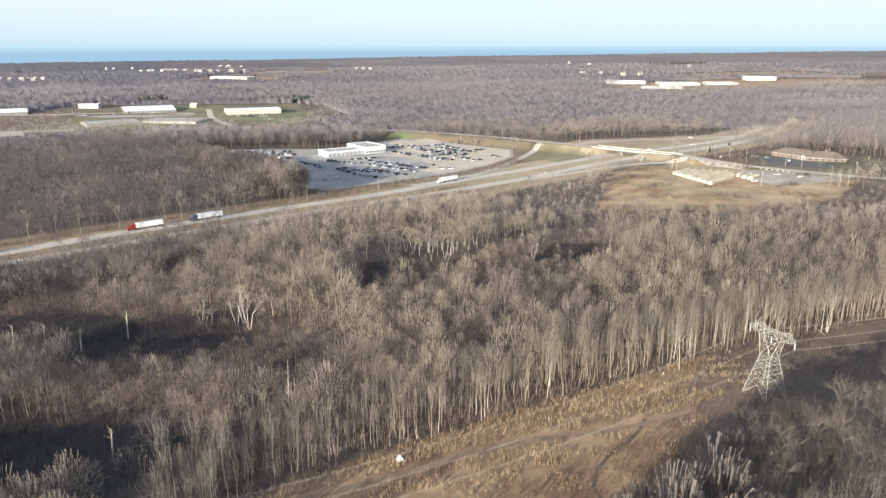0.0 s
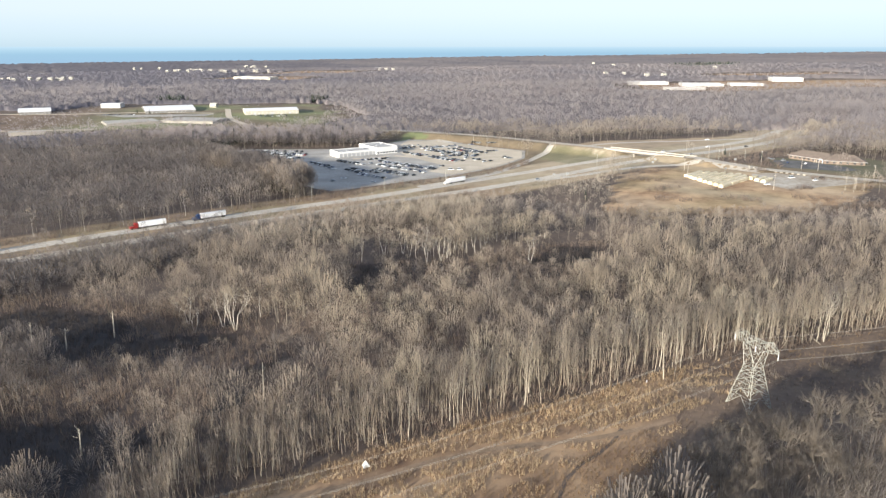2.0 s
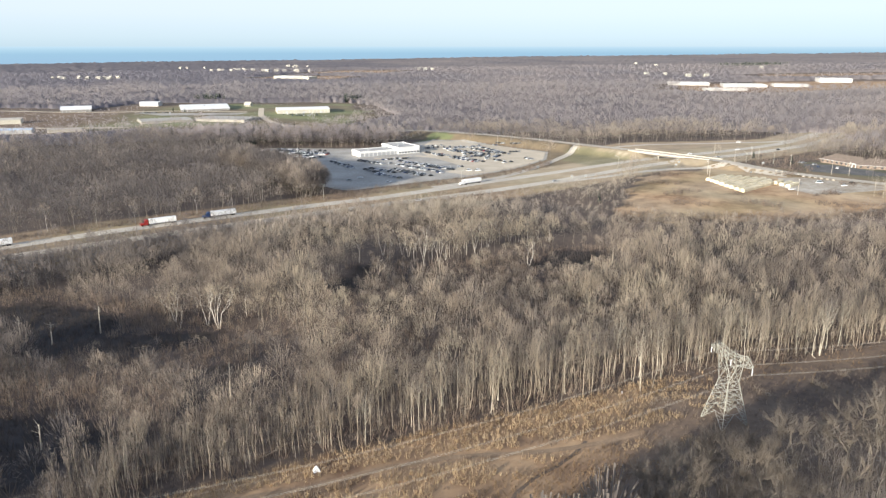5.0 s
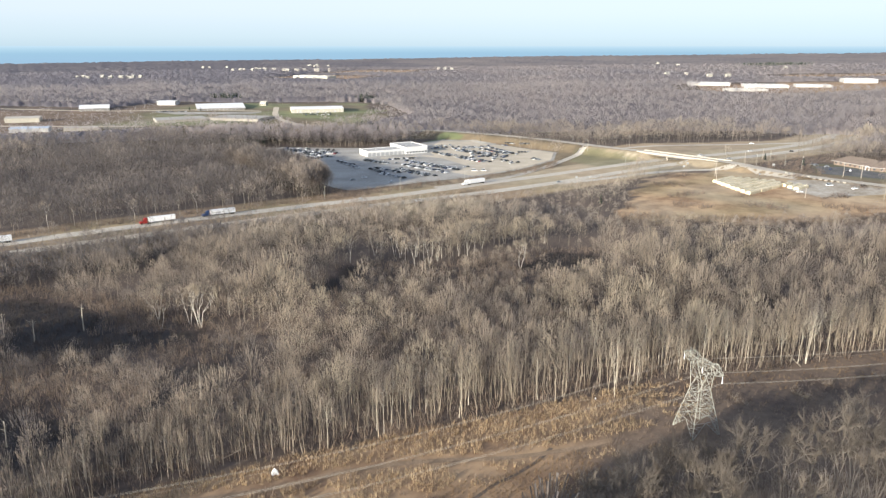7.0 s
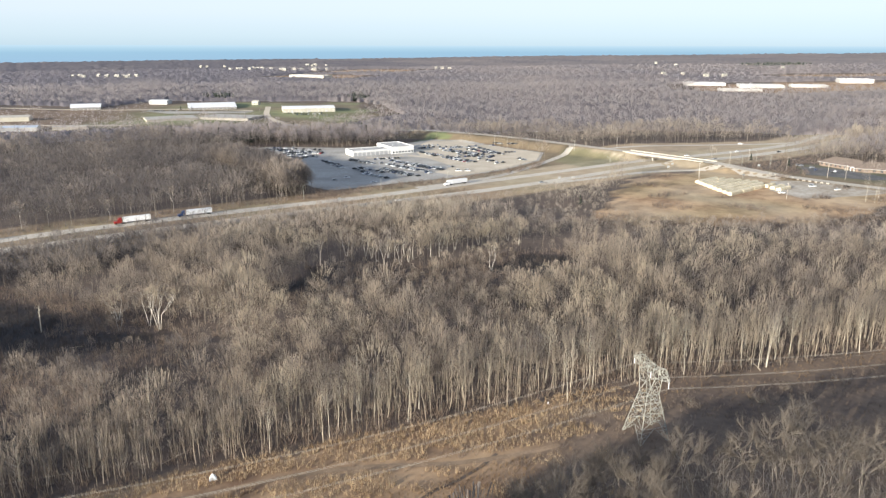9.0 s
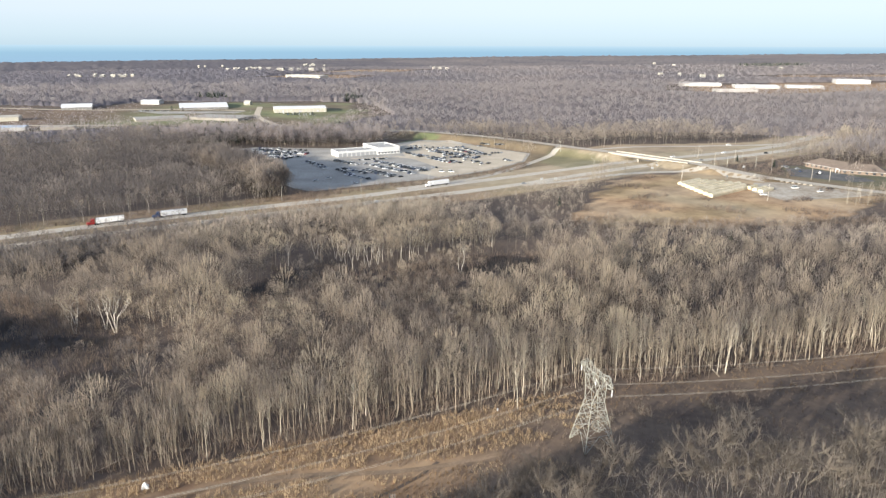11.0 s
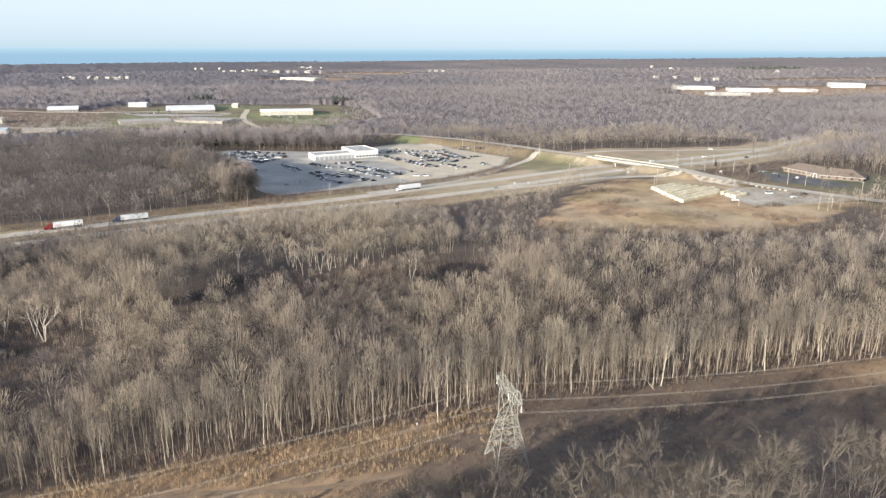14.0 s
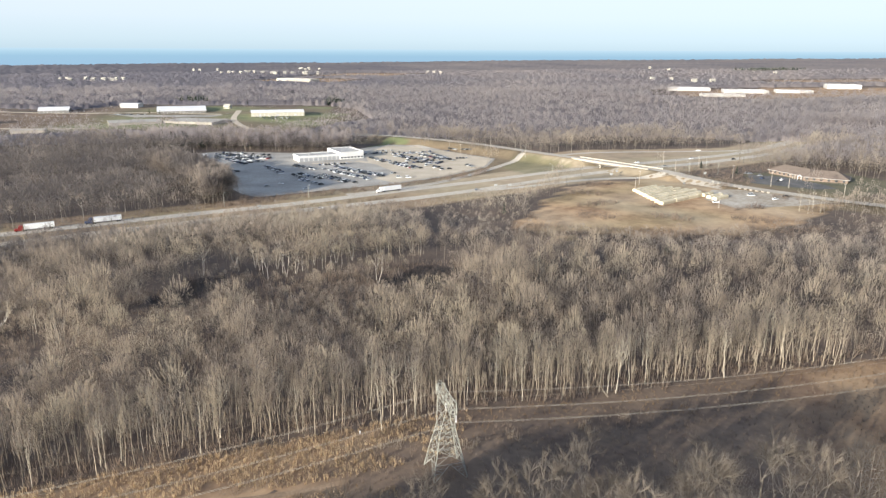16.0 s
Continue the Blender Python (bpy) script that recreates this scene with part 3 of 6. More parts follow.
def lattice_tower(name, centre):
    z0 = height(centre.x, centre.y)
    root = tagged(new(name), "galvanised steel lattice power-line tower in the cleared strip", "power tower")
    root.location, root.scale = (centre.x, centre.y, z0), (1.0, 1.0, 0.97)

    def at(u, v, z):
        return ALONG * u + ACROSS * v + Vector((0, 0, z))

    def brace(p, q, wide, name="brace"):
        part(name, bar(bmesh.new(), p, q, wide), M_STEEL, root)

    corners = ((-1, -1), (1, -1), (1, 1), (-1, 1))
    levels = [(-0.5, 4.6), (4.2, 3.75), (8.2, 2.95), (11.2, 2.35), (13.6, 1.9)]

    def node(c, z, w):
        return at(c[0] * w, c[1] * w, z)

    for c in corners:
        bm = bmesh.new()
        for (za, wa), (zb, wb) in zip(levels, levels[1:]):
            bar(bm, node(c, za, wa), node(c, zb, wb), 0.15)
        part("leg", bm, M_STEEL, root)
    for k in range(4):
        c, e = corners[k], corners[(k + 1) % 4]
        for i, ((za, wa), (zb, wb)) in enumerate(zip(levels, levels[1:])):
            pa, pb, qa, qb = node(c, za, wa), node(c, zb, wb), node(e, za, wa), node(e, zb, wb)
            if i == 0:
                top = (pb + qb) / 2
                for foot, hip in ((pa, pb), (qa, qb)):
                    brace(foot, top, 0.10)
                    for s in (0.3, 0.55, 0.8):
                        brace(foot.lerp(hip, s), foot.lerp(top, s), 0.07)
                        brace(foot.lerp(hip, s), foot.lerp(top, s - 0.22), 0.09)
            else:
                brace(pa, qb, 0.09)
                brace(qa, pb, 0.09)
                brace(pa.lerp(pb, 0.5), (pa + qb) / 2 * 0.5 + (qa + pb) / 2 * 0.5, 0.08)
                brace(qa.lerp(qb, 0.5), (pa + qb) / 2 * 0.5 + (qa + pb) / 2 * 0.5, 0.08)
            brace(pb, qb, 0.09)
    # the open cage above the waist
    zc, vc, uc = 20.2, 3.9, 1.0
    for c in corners:
        foot, head = node(c, 13.6, 1.9), at(c[0] * uc, c[1] * vc, zc)
        part("cage_post", bar(bmesh.new(), foot, head, 0.15), M_STEEL, root)
    for sv in (-1, 1):
        lo = [at(u * 1.9, sv * 1.9, 13.6) for u in (-1, 1)]
        hi = [at(u * uc, sv * vc, zc) for u in (-1, 1)]
        mid = [lo[k].lerp(hi[k], 0.5) for k in (0, 1)]
        for p, q in ((lo[0], mid[1]), (lo[1], mid[0]), (mid[0], hi[1]), (mid[1], hi[0]), (mid[0], mid[1])):
            brace(p, q, 0.075)
    for su in (-1, 1):
        a, b = at(su * 1.9, -1.9, 13.6), at(su * 1.9, 1.9, 13.6)
        c, d = at(su * uc, -vc, zc), at(su * uc, vc, zc)
        mid = at(su * 1.3, 0, 17.2)
        for p, q in ((a, mid), (b, mid), (c, mid), (d, mid), (a, b), (a.lerp(c, 0.5), mid), (b.lerp(d, 0.5), mid)):
            brace(p, q, 0.09)
    # the crossarm: a box truss that tapers to its ends, with two earth-wire peaks
    stations = [-8.4, -6.4, -4.9, -2.45, 0, 2.45, 4.9, 6.4, 8.4]
    low = [20.9, 20.4, 20.2, 20.2, 20.2, 20.2, 20.2, 20.4, 20.9]
    top = [21.3, 22.3, 23.0, 22.2, 22.2, 22.2, 23.0, 22.3, 21.3]
    half = [0.15, 0.7, uc, uc, uc, uc, uc, 0.7, 0.15]
    for su in (-1, 1):
        for i in range(8):
            a0, a1 = at(su * half[i], stations[i], low[i]), at(su * half[i + 1], stations[i + 1], low[i + 1])
            b0, b1 = at(su * half[i], stations[i], top[i]), at(su * half[i + 1], stations[i + 1], top[i + 1])
            brace(a0, a1, 0.09)
            brace(b0, b1, 0.14)
            brace(a0 if i % 2 else b0, b1 if i % 2 else a1, 0.08)
            brace(a0, b0, 0.075)
    for i in range(1, 8):
        brace(at(-half[i], stations[i], top[i]), at(half[i], stations[i], top[i]), 0.075)
        brace(at(-half[i], stations[i], low[i]), at(half[i], stations[i], low[i]), 0.075)
        brace(at(-half[i], stations[i], top[i]), at(half[i + 1], stations[i + 1], top[i + 1]), 0.08)
        brace(at(half[i], stations[i], low[i]), at(-half[i + 1], stations[i + 1], low[i + 1]), 0.08)
    for v in (-5.6, 5.6):
        bm = bmesh.new()
        tip = at(0, v, 23.7)
        for su in (-1, 1):
            for e in (-0.9, 0.7):
                bar(bm, at(su * 0.9, v + e, 22.7), tip, 0.075)
        part("earth_peak", bm, M_STEEL, root)
    for v, z in ((-8.2, 20.9), (0.0, 20.15), (8.2, 20.9)):
        bm = bmesh.new()
        rings = []
        for k in range(19):
            zz, rr = z - 0.1 - k * 0.11, 0.15 if k % 2 else 0.06
            rings.append([bm.verts.new(at(rr * math.cos(a * 1.047), v + rr * math.sin(a * 1.047), zz)) for a in range(6)])
        for lo, hi in zip(rings, rings[1:]):
            for a in range(6):
                bm.faces.new((lo[a], lo[(a + 1) % 6], hi[(a + 1) % 6], hi[a]))
        bm.faces.new(rings[0])
        bm.faces.new(rings[-1][::-1])
        bmesh.ops.recalc_face_normals(bm, faces=bm.faces[:])
        part("insulator", bm, M_WHITEPAINT, root, "string of pale insulator discs")
    return root


lattice_tower("power_tower", TOWER)
SPAN = 290.0
lattice_tower("power_tower", TOWER + ALONG * SPAN)
lattice_tower("power_tower", TOWER - ALONG * SPAN)


def overhead_wire(v, z, sags, apart, thick):
    """One phase from tower to tower, both spans."""
    for sgn, sag in ((-1, sags[0]), (1, sags[1])):
        far = TOWER + ALONG * (sgn * SPAN)
        z0, z1 = height(TOWER.x, TOWER.y), height(far.x, far.y)
        for off in ((-apart / 2, apart / 2) if apart else (0,)):
            bm = bmesh.new()
            rings = []
            for k in range(41):
                s = k / 40
                p = TOWER + ALONG * (sgn * s * SPAN) + ACROSS * (v + off)
                p.z = z - 2.0 + z0 + (z1 - z0) * s - sag * 4 * s * (1 - s)
                rings.append([bm.verts.new(p + o * thick * 0.7) for o in (ACROSS, Vector((0, 0, 1)), -ACROSS, Vector((0, 0, -1)))])
            for lo, hi in zip(rings, rings[1:]):
                for k in range(4):
                    bm.faces.new((lo[k], lo[(k + 1) % 4], hi[(k + 1) % 4], hi[k]))
            tagged(part("power_line_wire", bm, M_WIRE), "sagging aluminium conductor strung between towers", "wire", "power line wires")


for v, z in ((-8.2, 20.3), (0.0, 19.6), (8.2, 20.3)):
    overhead_wire(v, z, (11.8, 8.8), 0.5, 0.046)
for v in (-5.6, 5.6):
    overhead_wire(v, 25.0, (9.0, 7.0), 0, 0.02)


# ---- woodland ----
def tree_shape(seed, tall, spread, limbs, twigs, twig_wide, sides, rings, bare=0.3, order=1, dome=0.42, low=-0.35, shell=0.30):
    """Corners, triangles and material index (0 bark, 1 twigs) of a leafless tree: limbs that fork low and a fan of fine upright twigs."""
    rng = np.random.default_rng(seed)
    V, T, M = [], [], []
    count = 0

    def add(v, t, m):
        nonlocal count
        V.append(np.asarray(v, float))
        T.append(np.asarray(t, int) + count)
        M.append(np.full(len(t), m))
        count += len(v)

    def tube(pts, radii, n, m):
        v, t = [], []
        for p, r in zip(pts, radii):
            for k in range(n):
                a = 2 * math.pi * k / n
                v.append((p[0] + r * math.cos(a), p[1] + r * math.sin(a), p[2]))
        for i in range(len(pts) - 1):
            for k in range(n):
                a, b = i * n + k, i * n + (k + 1) % n
                t += [(a, b, b + n), (a, b + n, a + n)]
        add(v, t, m)

    def sliver(p, q, w, m):
        way = q - p
        side = np.cross(way, rng.normal(size=3))
        side *= w / 2 / (np.linalg.norm(side) + 1e-9)
        add([p - side, p + side, q], [(0, 1, 2)], m)

    def spray(p, q, w, az):
        """A twig fan: narrow at its limb, widest out at the rim, its face turned outwards."""
        way = q - p
        across = np.array([-math.sin(az), math.cos(az), 0.0]) + rng.normal(0, 0.4, 3)
        side = across - way * (across @ way) / (way @ way)
        side *= w / 2 / (np.linalg.norm(side) + 1e-9)
        add([p, q - side, q + side], [(0, 1, 2)], 1)

    lean = rng.normal(0, 0.03, 2)
    wander = rng.normal(0, 0.010, (rings + 1, 2)).cumsum(0) * tall
    wander[0] = 0
    hs = np.linspace(0, 1, rings + 1)
    trunk = np.column_stack([wander[:, 0] + lean[0] * hs * tall, wander[:, 1] + lean[1] * hs * tall, hs * tall * 0.9 - 0.3 * (hs == 0)])
    r0 = 0.0066 * tall * rng.uniform(0.8, 1.2)
    tube(trunk, r0 * (1 - 0.9 * hs) * (1 + 0.35 * (hs == 0)), sides, 0)

    def on_trunk(h):
        return np.array([np.interp(h, hs, trunk[:, c]) for c in range(3)])

    middle = on_trunk(0.62)
    middle[2] = tall * (1 - dome)
    lobes = rng.normal(0, 0.16, (3, 2))

    def rim(az, up, depth):
        """A point of the uneven crown dome."""
        wide = spread * (1 + lobes[0, 0] * math.sin(az + 6 * lobes[0, 1]) + lobes[1, 0] * math.sin(2 * az + 9 * lobes[1, 1]) + 0.6 * lobes[2, 0] * math.sin(3 * az))
        c = math.cos(up) if up > 0 else math.cos(up) * (1 + 0.25 * up)
        return middle + depth * np.array([math.cos(az) * c * wide, math.sin(az) * c * wide, math.sin(up) * tall * dome])

    bones = []
    for k in range(limbs):
        h = bare + (0.86 - bare) * (k + rng.uniform(0, 0.8)) / limbs
        az = k * 2.4 + rng.uniform(-0.5, 0.5)
        p = on_trunk(h)
        end = rim(az, rng.uniform(0.0, 0.5) + 0.9 * (h - bare), rng.uniform(0.7, 0.95))
        end[2] = max(end[2], p[2] + 0.08 * tall)
        mid = p * 0.5 + end * 0.5 + np.array([math.cos(az), math.sin(az), -0.4]) * 0.04 * tall
        rr = r0 * (0.5 - 0.32 * (h - bare))
        if sides > 3:
            tube([p, mid, end], [rr, rr * 0.6, rr * 0.12], 3, 0)
        else:
            sliver(p, end, rr * 2.2, 0)
        bones.append((p, mid, end))
    first = []
    for k in range(twigs):
        az = rng.uniform(0, 2 * math.pi)
        up = math.asin(rng.uniform(low, 1.0))
        q = rim(az, up, 1.04 - 0.34 * rng.uniform(0, 1) ** 1.6)
        if bones and order > 1:
            bone = bones[int(np.argmin([np.linalg.norm(q - b[2]) for b in bones]))]
            p = bone[rng.integers(1, 3)] * 0.75 + 0.25 * bone[1]
        else:
            p = on_trunk(rng.uniform(0.35, 0.75))
        p = p + (q - p) * rng.uniform(shell, 0.80)
        p[2] -= rng.uniform(0, 0.05) * tall
        spray(p, q, twig_wide * rng.uniform(0.7, 1.3), az)
        first.append((p, q))
    for k in range(twigs * (order - 1)):
        a, b = first[rng.integers(len(first))]
        p = a + (b - a) * rng.uniform(0.3, 0.9)
        way = (b - a) / np.linalg.norm(b - a) + rng.normal(0, 0.5, 3) + np.array([0, 0, 0.3])
        q = p + way / np.linalg.norm(way) * tall * rng.uniform(0.03, 0.08)
        sliver(p, q, twig_wide * 0.7, 1)
    return np.concatenate(V), np.concatenate(T), np.concatenate(M)


def bush_shape(seed, stems, tall, wide, thick):
    rng = np.random.default_rng(seed)
    V, T = [], []
    for k in range(stems):
        a, r = rng.uniform(0, 6.3), rng.uniform(0, 0.5) * wide
        p = np.array([math.cos(a) * r, math.sin(a) * r, 0.0])
        q = p + np.array([math.cos(a) * rng.uniform(0, 0.5) * wide, math.sin(a) * rng.uniform(0, 0.5) * wide, tall * rng.uniform(0.6, 1.1)])
        side = np.cross(q - p, rng.normal(size=3))
        side *= thick / 2 / np.linalg.norm(side)
        s = len(V)
        V += [p - side, p + side, q]
        T.append((s, s + 1, s + 2))
    return np.array(V), np.array(T), np.zeros(len(T), int)


def wave(x, y):
    """A slow unevenness of the woods, about -1 to 1."""
    return (np.sin(x * 0.031 + 1.7 * np.sin(y * 0.017)) + np.sin(y * 0.043 + 1.3 * np.sin(x * 0.023 + 2)) + 0.7 * np.sin(x * 0.09 + y * 0.07)) / 2.7


SOUTH_WOOD = [(-100, 0), (400, 0), (400, 300), (266, 234), (204, 203), (132, 178), (84, 158), (38, 118), (0, 83)]


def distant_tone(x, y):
    """Drifts of paler stands; dimmer light is painted in greyer and darker westward."""
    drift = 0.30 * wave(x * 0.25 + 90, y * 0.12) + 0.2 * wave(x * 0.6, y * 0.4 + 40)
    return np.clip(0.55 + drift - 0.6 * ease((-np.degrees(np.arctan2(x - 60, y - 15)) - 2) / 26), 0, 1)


def planted(name, shapes, places, mats, label, category, rng, low=0.8, high=1.15, sink=0.0):
    """One mesh of many trees or bushes, each turned and sized by chance. places: x, y and size."""
    VS, TS, MS, tones = [], [], [], []
    count = 0
    pick = rng.integers(0, len(shapes), len(places))
    for k, (v, t, m) in enumerate(shapes):
        p = places[pick == k]
        if not len(p):
            continue
        a = rng.uniform(0, 2 * math.pi, len(p))
        s = rng.uniform(low, high, len(p)) * p[:, 2]
        w = s * rng.uniform(0.9, 1.2, len(p))
        c, d = np.cos(a) * w, np.sin(a) * w
        z = land(p[:, 0], p[:, 1]) - sink
        out = np.empty((len(p), len(v), 3), np.float32)
        out[:, :, 0] = p[:, 0, None] + c[:, None] * v[None, :, 0] - d[:, None] * v[None, :, 1]
        out[:, :, 1] = p[:, 1, None] + d[:, None] * v[None, :, 0] + c[:, None] * v[None, :, 1]
        out[:, :, 2] = z[:, None] + s[:, None] * v[None, :, 2]
        TS.append((t[None] + (count + np.arange(len(p)) * len(v))[:, None, None]).reshape(-1, 3))
        MS.append(np.tile(m, len(p)))
        VS.append(out.reshape(-1, 3))
        count += out.shape[0] * out.shape[1]
        tone = 0.5 + 0.26 * wave(p[:, 0] * 1.7 + 40, p[:, 1] * 1.7) + 0.12 * wave(p[:, 0] * 0.3, p[:, 1] * 0.3) + rng.normal(0, 0.09, len(p))
        # tone also shifts by place: darker west, lower left and in the south wood
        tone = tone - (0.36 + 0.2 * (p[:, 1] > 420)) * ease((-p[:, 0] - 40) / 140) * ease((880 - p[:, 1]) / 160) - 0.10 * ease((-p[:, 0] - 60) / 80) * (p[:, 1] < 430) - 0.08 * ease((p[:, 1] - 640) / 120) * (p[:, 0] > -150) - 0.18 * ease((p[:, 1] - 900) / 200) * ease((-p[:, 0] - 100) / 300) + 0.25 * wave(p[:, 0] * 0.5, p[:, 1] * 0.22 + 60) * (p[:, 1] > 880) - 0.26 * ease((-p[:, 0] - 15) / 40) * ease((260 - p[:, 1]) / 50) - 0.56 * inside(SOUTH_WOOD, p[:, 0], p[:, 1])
        tones.append(np.repeat(np.clip(tone, 0, 1), len(v)))
        if name == "woodland_beside_highway":
            tones[-1] = np.clip(tones[-1] - 0.3, 0, 1)
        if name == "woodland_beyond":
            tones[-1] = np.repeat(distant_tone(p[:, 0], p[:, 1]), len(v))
    me = mesh_of(name, np.concatenate(VS), np.concatenate(TS), mats, np.concatenate(MS))
    me.attributes.new("tone", "FLOAT", "POINT").data.foreach_set("value", np.concatenate(tones).astype(np.float32))
    ob = new(name, me)
    return tagged(ob, label, category, kind="stuff")


def open_land(x, y, edge=0.0):
    """True where no wood stands."""
    wob = 3.0 * np.sin(x * 0.23 + y * 0.11) + 2.0 * np.sin(y * 0.31)
    out = inside(CORRIDOR, x, y)
    for poly in [LOT, FIELD, INDUSTRY, INN] + FAR_FIELDS:
        out |= inside(poly, x + wob, y + wob)
    out |= ((away(HIGHWAY_A, x, y) < np.where(x < -70, 11.5, 15)) | (away(HIGHWAY_B, x, y) < np.where(x < -10, 8, 14))) & (y < 860)
    out |= away(OVERPASS, x, y) < 15
    out |= np.minimum(away(RAMP_UP, x, y), away(RAMP_EXIT, x, y)) < 11
    out |= away(RAMP_BACK, x, y) < 13
    for f in FAR_ROADS:
        out |= away(f, x, y) < 12
    out |= inside([(60, 640), (95, 745), (118, 728), (180, 668), (240, 632), (200, 612), (140, 600), (80, 575), (20, 560)], x, y)
    out |= inside([(-25, 556), (40, 640), (75, 700), (75, 760), (-20, 850), (80, 800), (95, 745), (62, 655), (10, 580)], x, y)
    out |= inside([(118, 740), (150, 772), (265, 800), (330, 812), (240, 735), (180, 690)], x, y)
    out |= inside([(-104, 548), (-94, 500), (-66, 514), (-25, 548), (85, 634), (75, 700), (0, 610)], x, y)
    out |= inside([(240, 632), (262, 606), (322, 556), (300, 530), (262, 570)], x, y)
    out |= inside(VERGE, x, y)
    return out


def in_marsh(x, y):
    out = np.zeros(np.shape(x), bool)
    for poly in SHADED_MARSHES:
        out |= inside(poly, x, y)
    return out


def spots(r0, r1, gap, seed, az0=-46, az1=39):
    """Jittered places in a ring of the view."""
    rng = np.random.default_rng(seed)
    n = int(2 * r1 / gap)
    X, Y = np.meshgrid(np.arange(n) * gap - r1, np.arange(n) * gap - r1)
    x = X.ravel() + rng.uniform(-0.48, 0.48, X.size) * gap + 60
    y = Y.ravel() + rng.uniform(-0.48, 0.48, X.size) * gap + 15
    r, a = np.hypot(x - 60, y - 15), np.degrees(np.arctan2(x - 60, y - 15))
    ok = (r >= r0) & (r < r1) & (a > az0) & (a < az1) & (y < 4700)
    return x[ok], y[ok], rng


# nearest trees: 300 along the cleared strip, each a thing of its own
near_shapes = [tree_shape(100 + k, 20.5, 3.0, 13, 225, 0.062, 5, 6, bare=0.42, order=2, dome=0.33 + 0.03 * (k % 4), low=-0.6) for k in range(8)]
wide_shapes = [tree_shape(140 + k, 16.5, 4.3 + 0.5 * (k % 3), 20, 330, 0.05, 5, 6, bare=0.22, order=2, dome=0.48, low=-0.5, shell=0.25) for k in range(6)]


def tree_meshes(shape, k, south=False):
    v, t, m = shape
    out = []
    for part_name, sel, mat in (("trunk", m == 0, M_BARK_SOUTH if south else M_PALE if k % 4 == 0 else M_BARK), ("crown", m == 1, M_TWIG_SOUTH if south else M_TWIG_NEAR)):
        use = np.unique(t[sel])
        remap = np.zeros(len(v), int)
        remap[use] = np.arange(len(use))
        out.append((part_name, mesh_of(part_name, v[use], remap[t[sel]], [mat])))
    return out


tall_meshes = [tree_meshes(s, k) for k, s in enumerate(near_shapes)]
grey_meshes = [tree_meshes(s, k + 1, True) for k, s in enumerate(near_shapes[::2])]
wide_meshes = [tree_meshes(s, k + 1, True) for k, s in enumerate(wide_shapes)]


def forked_meshes(seed, tall, stems, spread, bark, twig, thick=0.30, fine=9, levels=4, hair=0.035):
    """A tree of a few crooked stems that fork again and again: bark and a thin crown."""
    rng = np.random.default_rng(seed)
    wood, tips = bmesh.new(), []

    def grow(p, way, long, wide, depth):
        q = p + way * long
        bar(wood, p, q, wide, wide * 0.62, sides=4 if depth < 2 else 3)
        if depth >= levels - 1:
            tips.append((p, q))
        if depth == levels:
            return
        for k in range(2):
            turn = Vector(rng.normal(0, 0.33 + 0.1 * depth, 3))
            grow(q, (way + turn + Vector((0, 0, 0.18))).normalized(), long * rng.uniform(0.6, 0.85), wide * 0.62, depth + 1)

    for k in range(stems):
        a = 6.28 * (k + rng.uniform(0, 0.5)) / stems
        lean = spread * rng.uniform(0.4, 1.0)
        way = Vector((math.cos(a) * lean, math.sin(a) * lean, 1)).normalized()
        base = Vector((math.cos(a) * 0.3, math.sin(a) * 0.3, -0.2))
        mid = base + way * tall * 0.2
        bar(wood, base, mid, thick, thick * 0.83, sides=6)
        nw = (way + Vector((rng.normal(0, 0.1), rng.normal(0, 0.1), 0.3))).normalized()
        knee = mid + nw * tall * 0.2
        bar(wood, mid, knee, thick * 0.83, thick * 0.67, sides=6)
        for j in range(2):
            turn = Vector(rng.normal(0, 0.3, 3))
            grow(knee, (nw + turn + Vector((0, 0, 0.2))).normalized(), tall * 0.22, thick * 0.57, 1)
    trunk = bpy.data.meshes.new("trunk")
    wood.to_mesh(trunk)
    wood.free()
    trunk.materials.append(bark)
    V, T = [], []
    for p, q in tips:
        for k in range(fine):
            a = p.lerp(q, rng.uniform(0.0, 1.0))
            way = Vector(rng.normal(0, 0.45, 3)) + (q - p).normalized() * 1.3 + Vector((0, 0, 0.5))
            e = a + way.normalized() * rng.uniform(0.9, 2.5)
            s = way.orthogonal().normalized() * hair
            i = len(V)
            V += [tuple(a - s), tuple(a + s), tuple(e)]
            T.append((i, i + 1, i + 2))
    return [("trunk", trunk), ("crown", mesh_of("crown", np.array(V), np.array(T), [twig]))]


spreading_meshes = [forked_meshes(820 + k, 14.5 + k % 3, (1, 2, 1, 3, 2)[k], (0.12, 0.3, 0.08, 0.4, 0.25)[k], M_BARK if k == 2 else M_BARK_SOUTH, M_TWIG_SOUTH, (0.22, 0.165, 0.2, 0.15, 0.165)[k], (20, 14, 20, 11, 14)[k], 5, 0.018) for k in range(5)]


def near_tree(x, y, size, turn, meshes, label, group):
    root = new("tree")
    tagged(root, label, "tree", group)
    root.location, root.rotation_euler, root.scale = (x, y, height(x, y) - 0.1), (0, 0, turn), (size, size, size)
    for name, me in meshes:
        ob = new(name, me)
        ob.parent = root


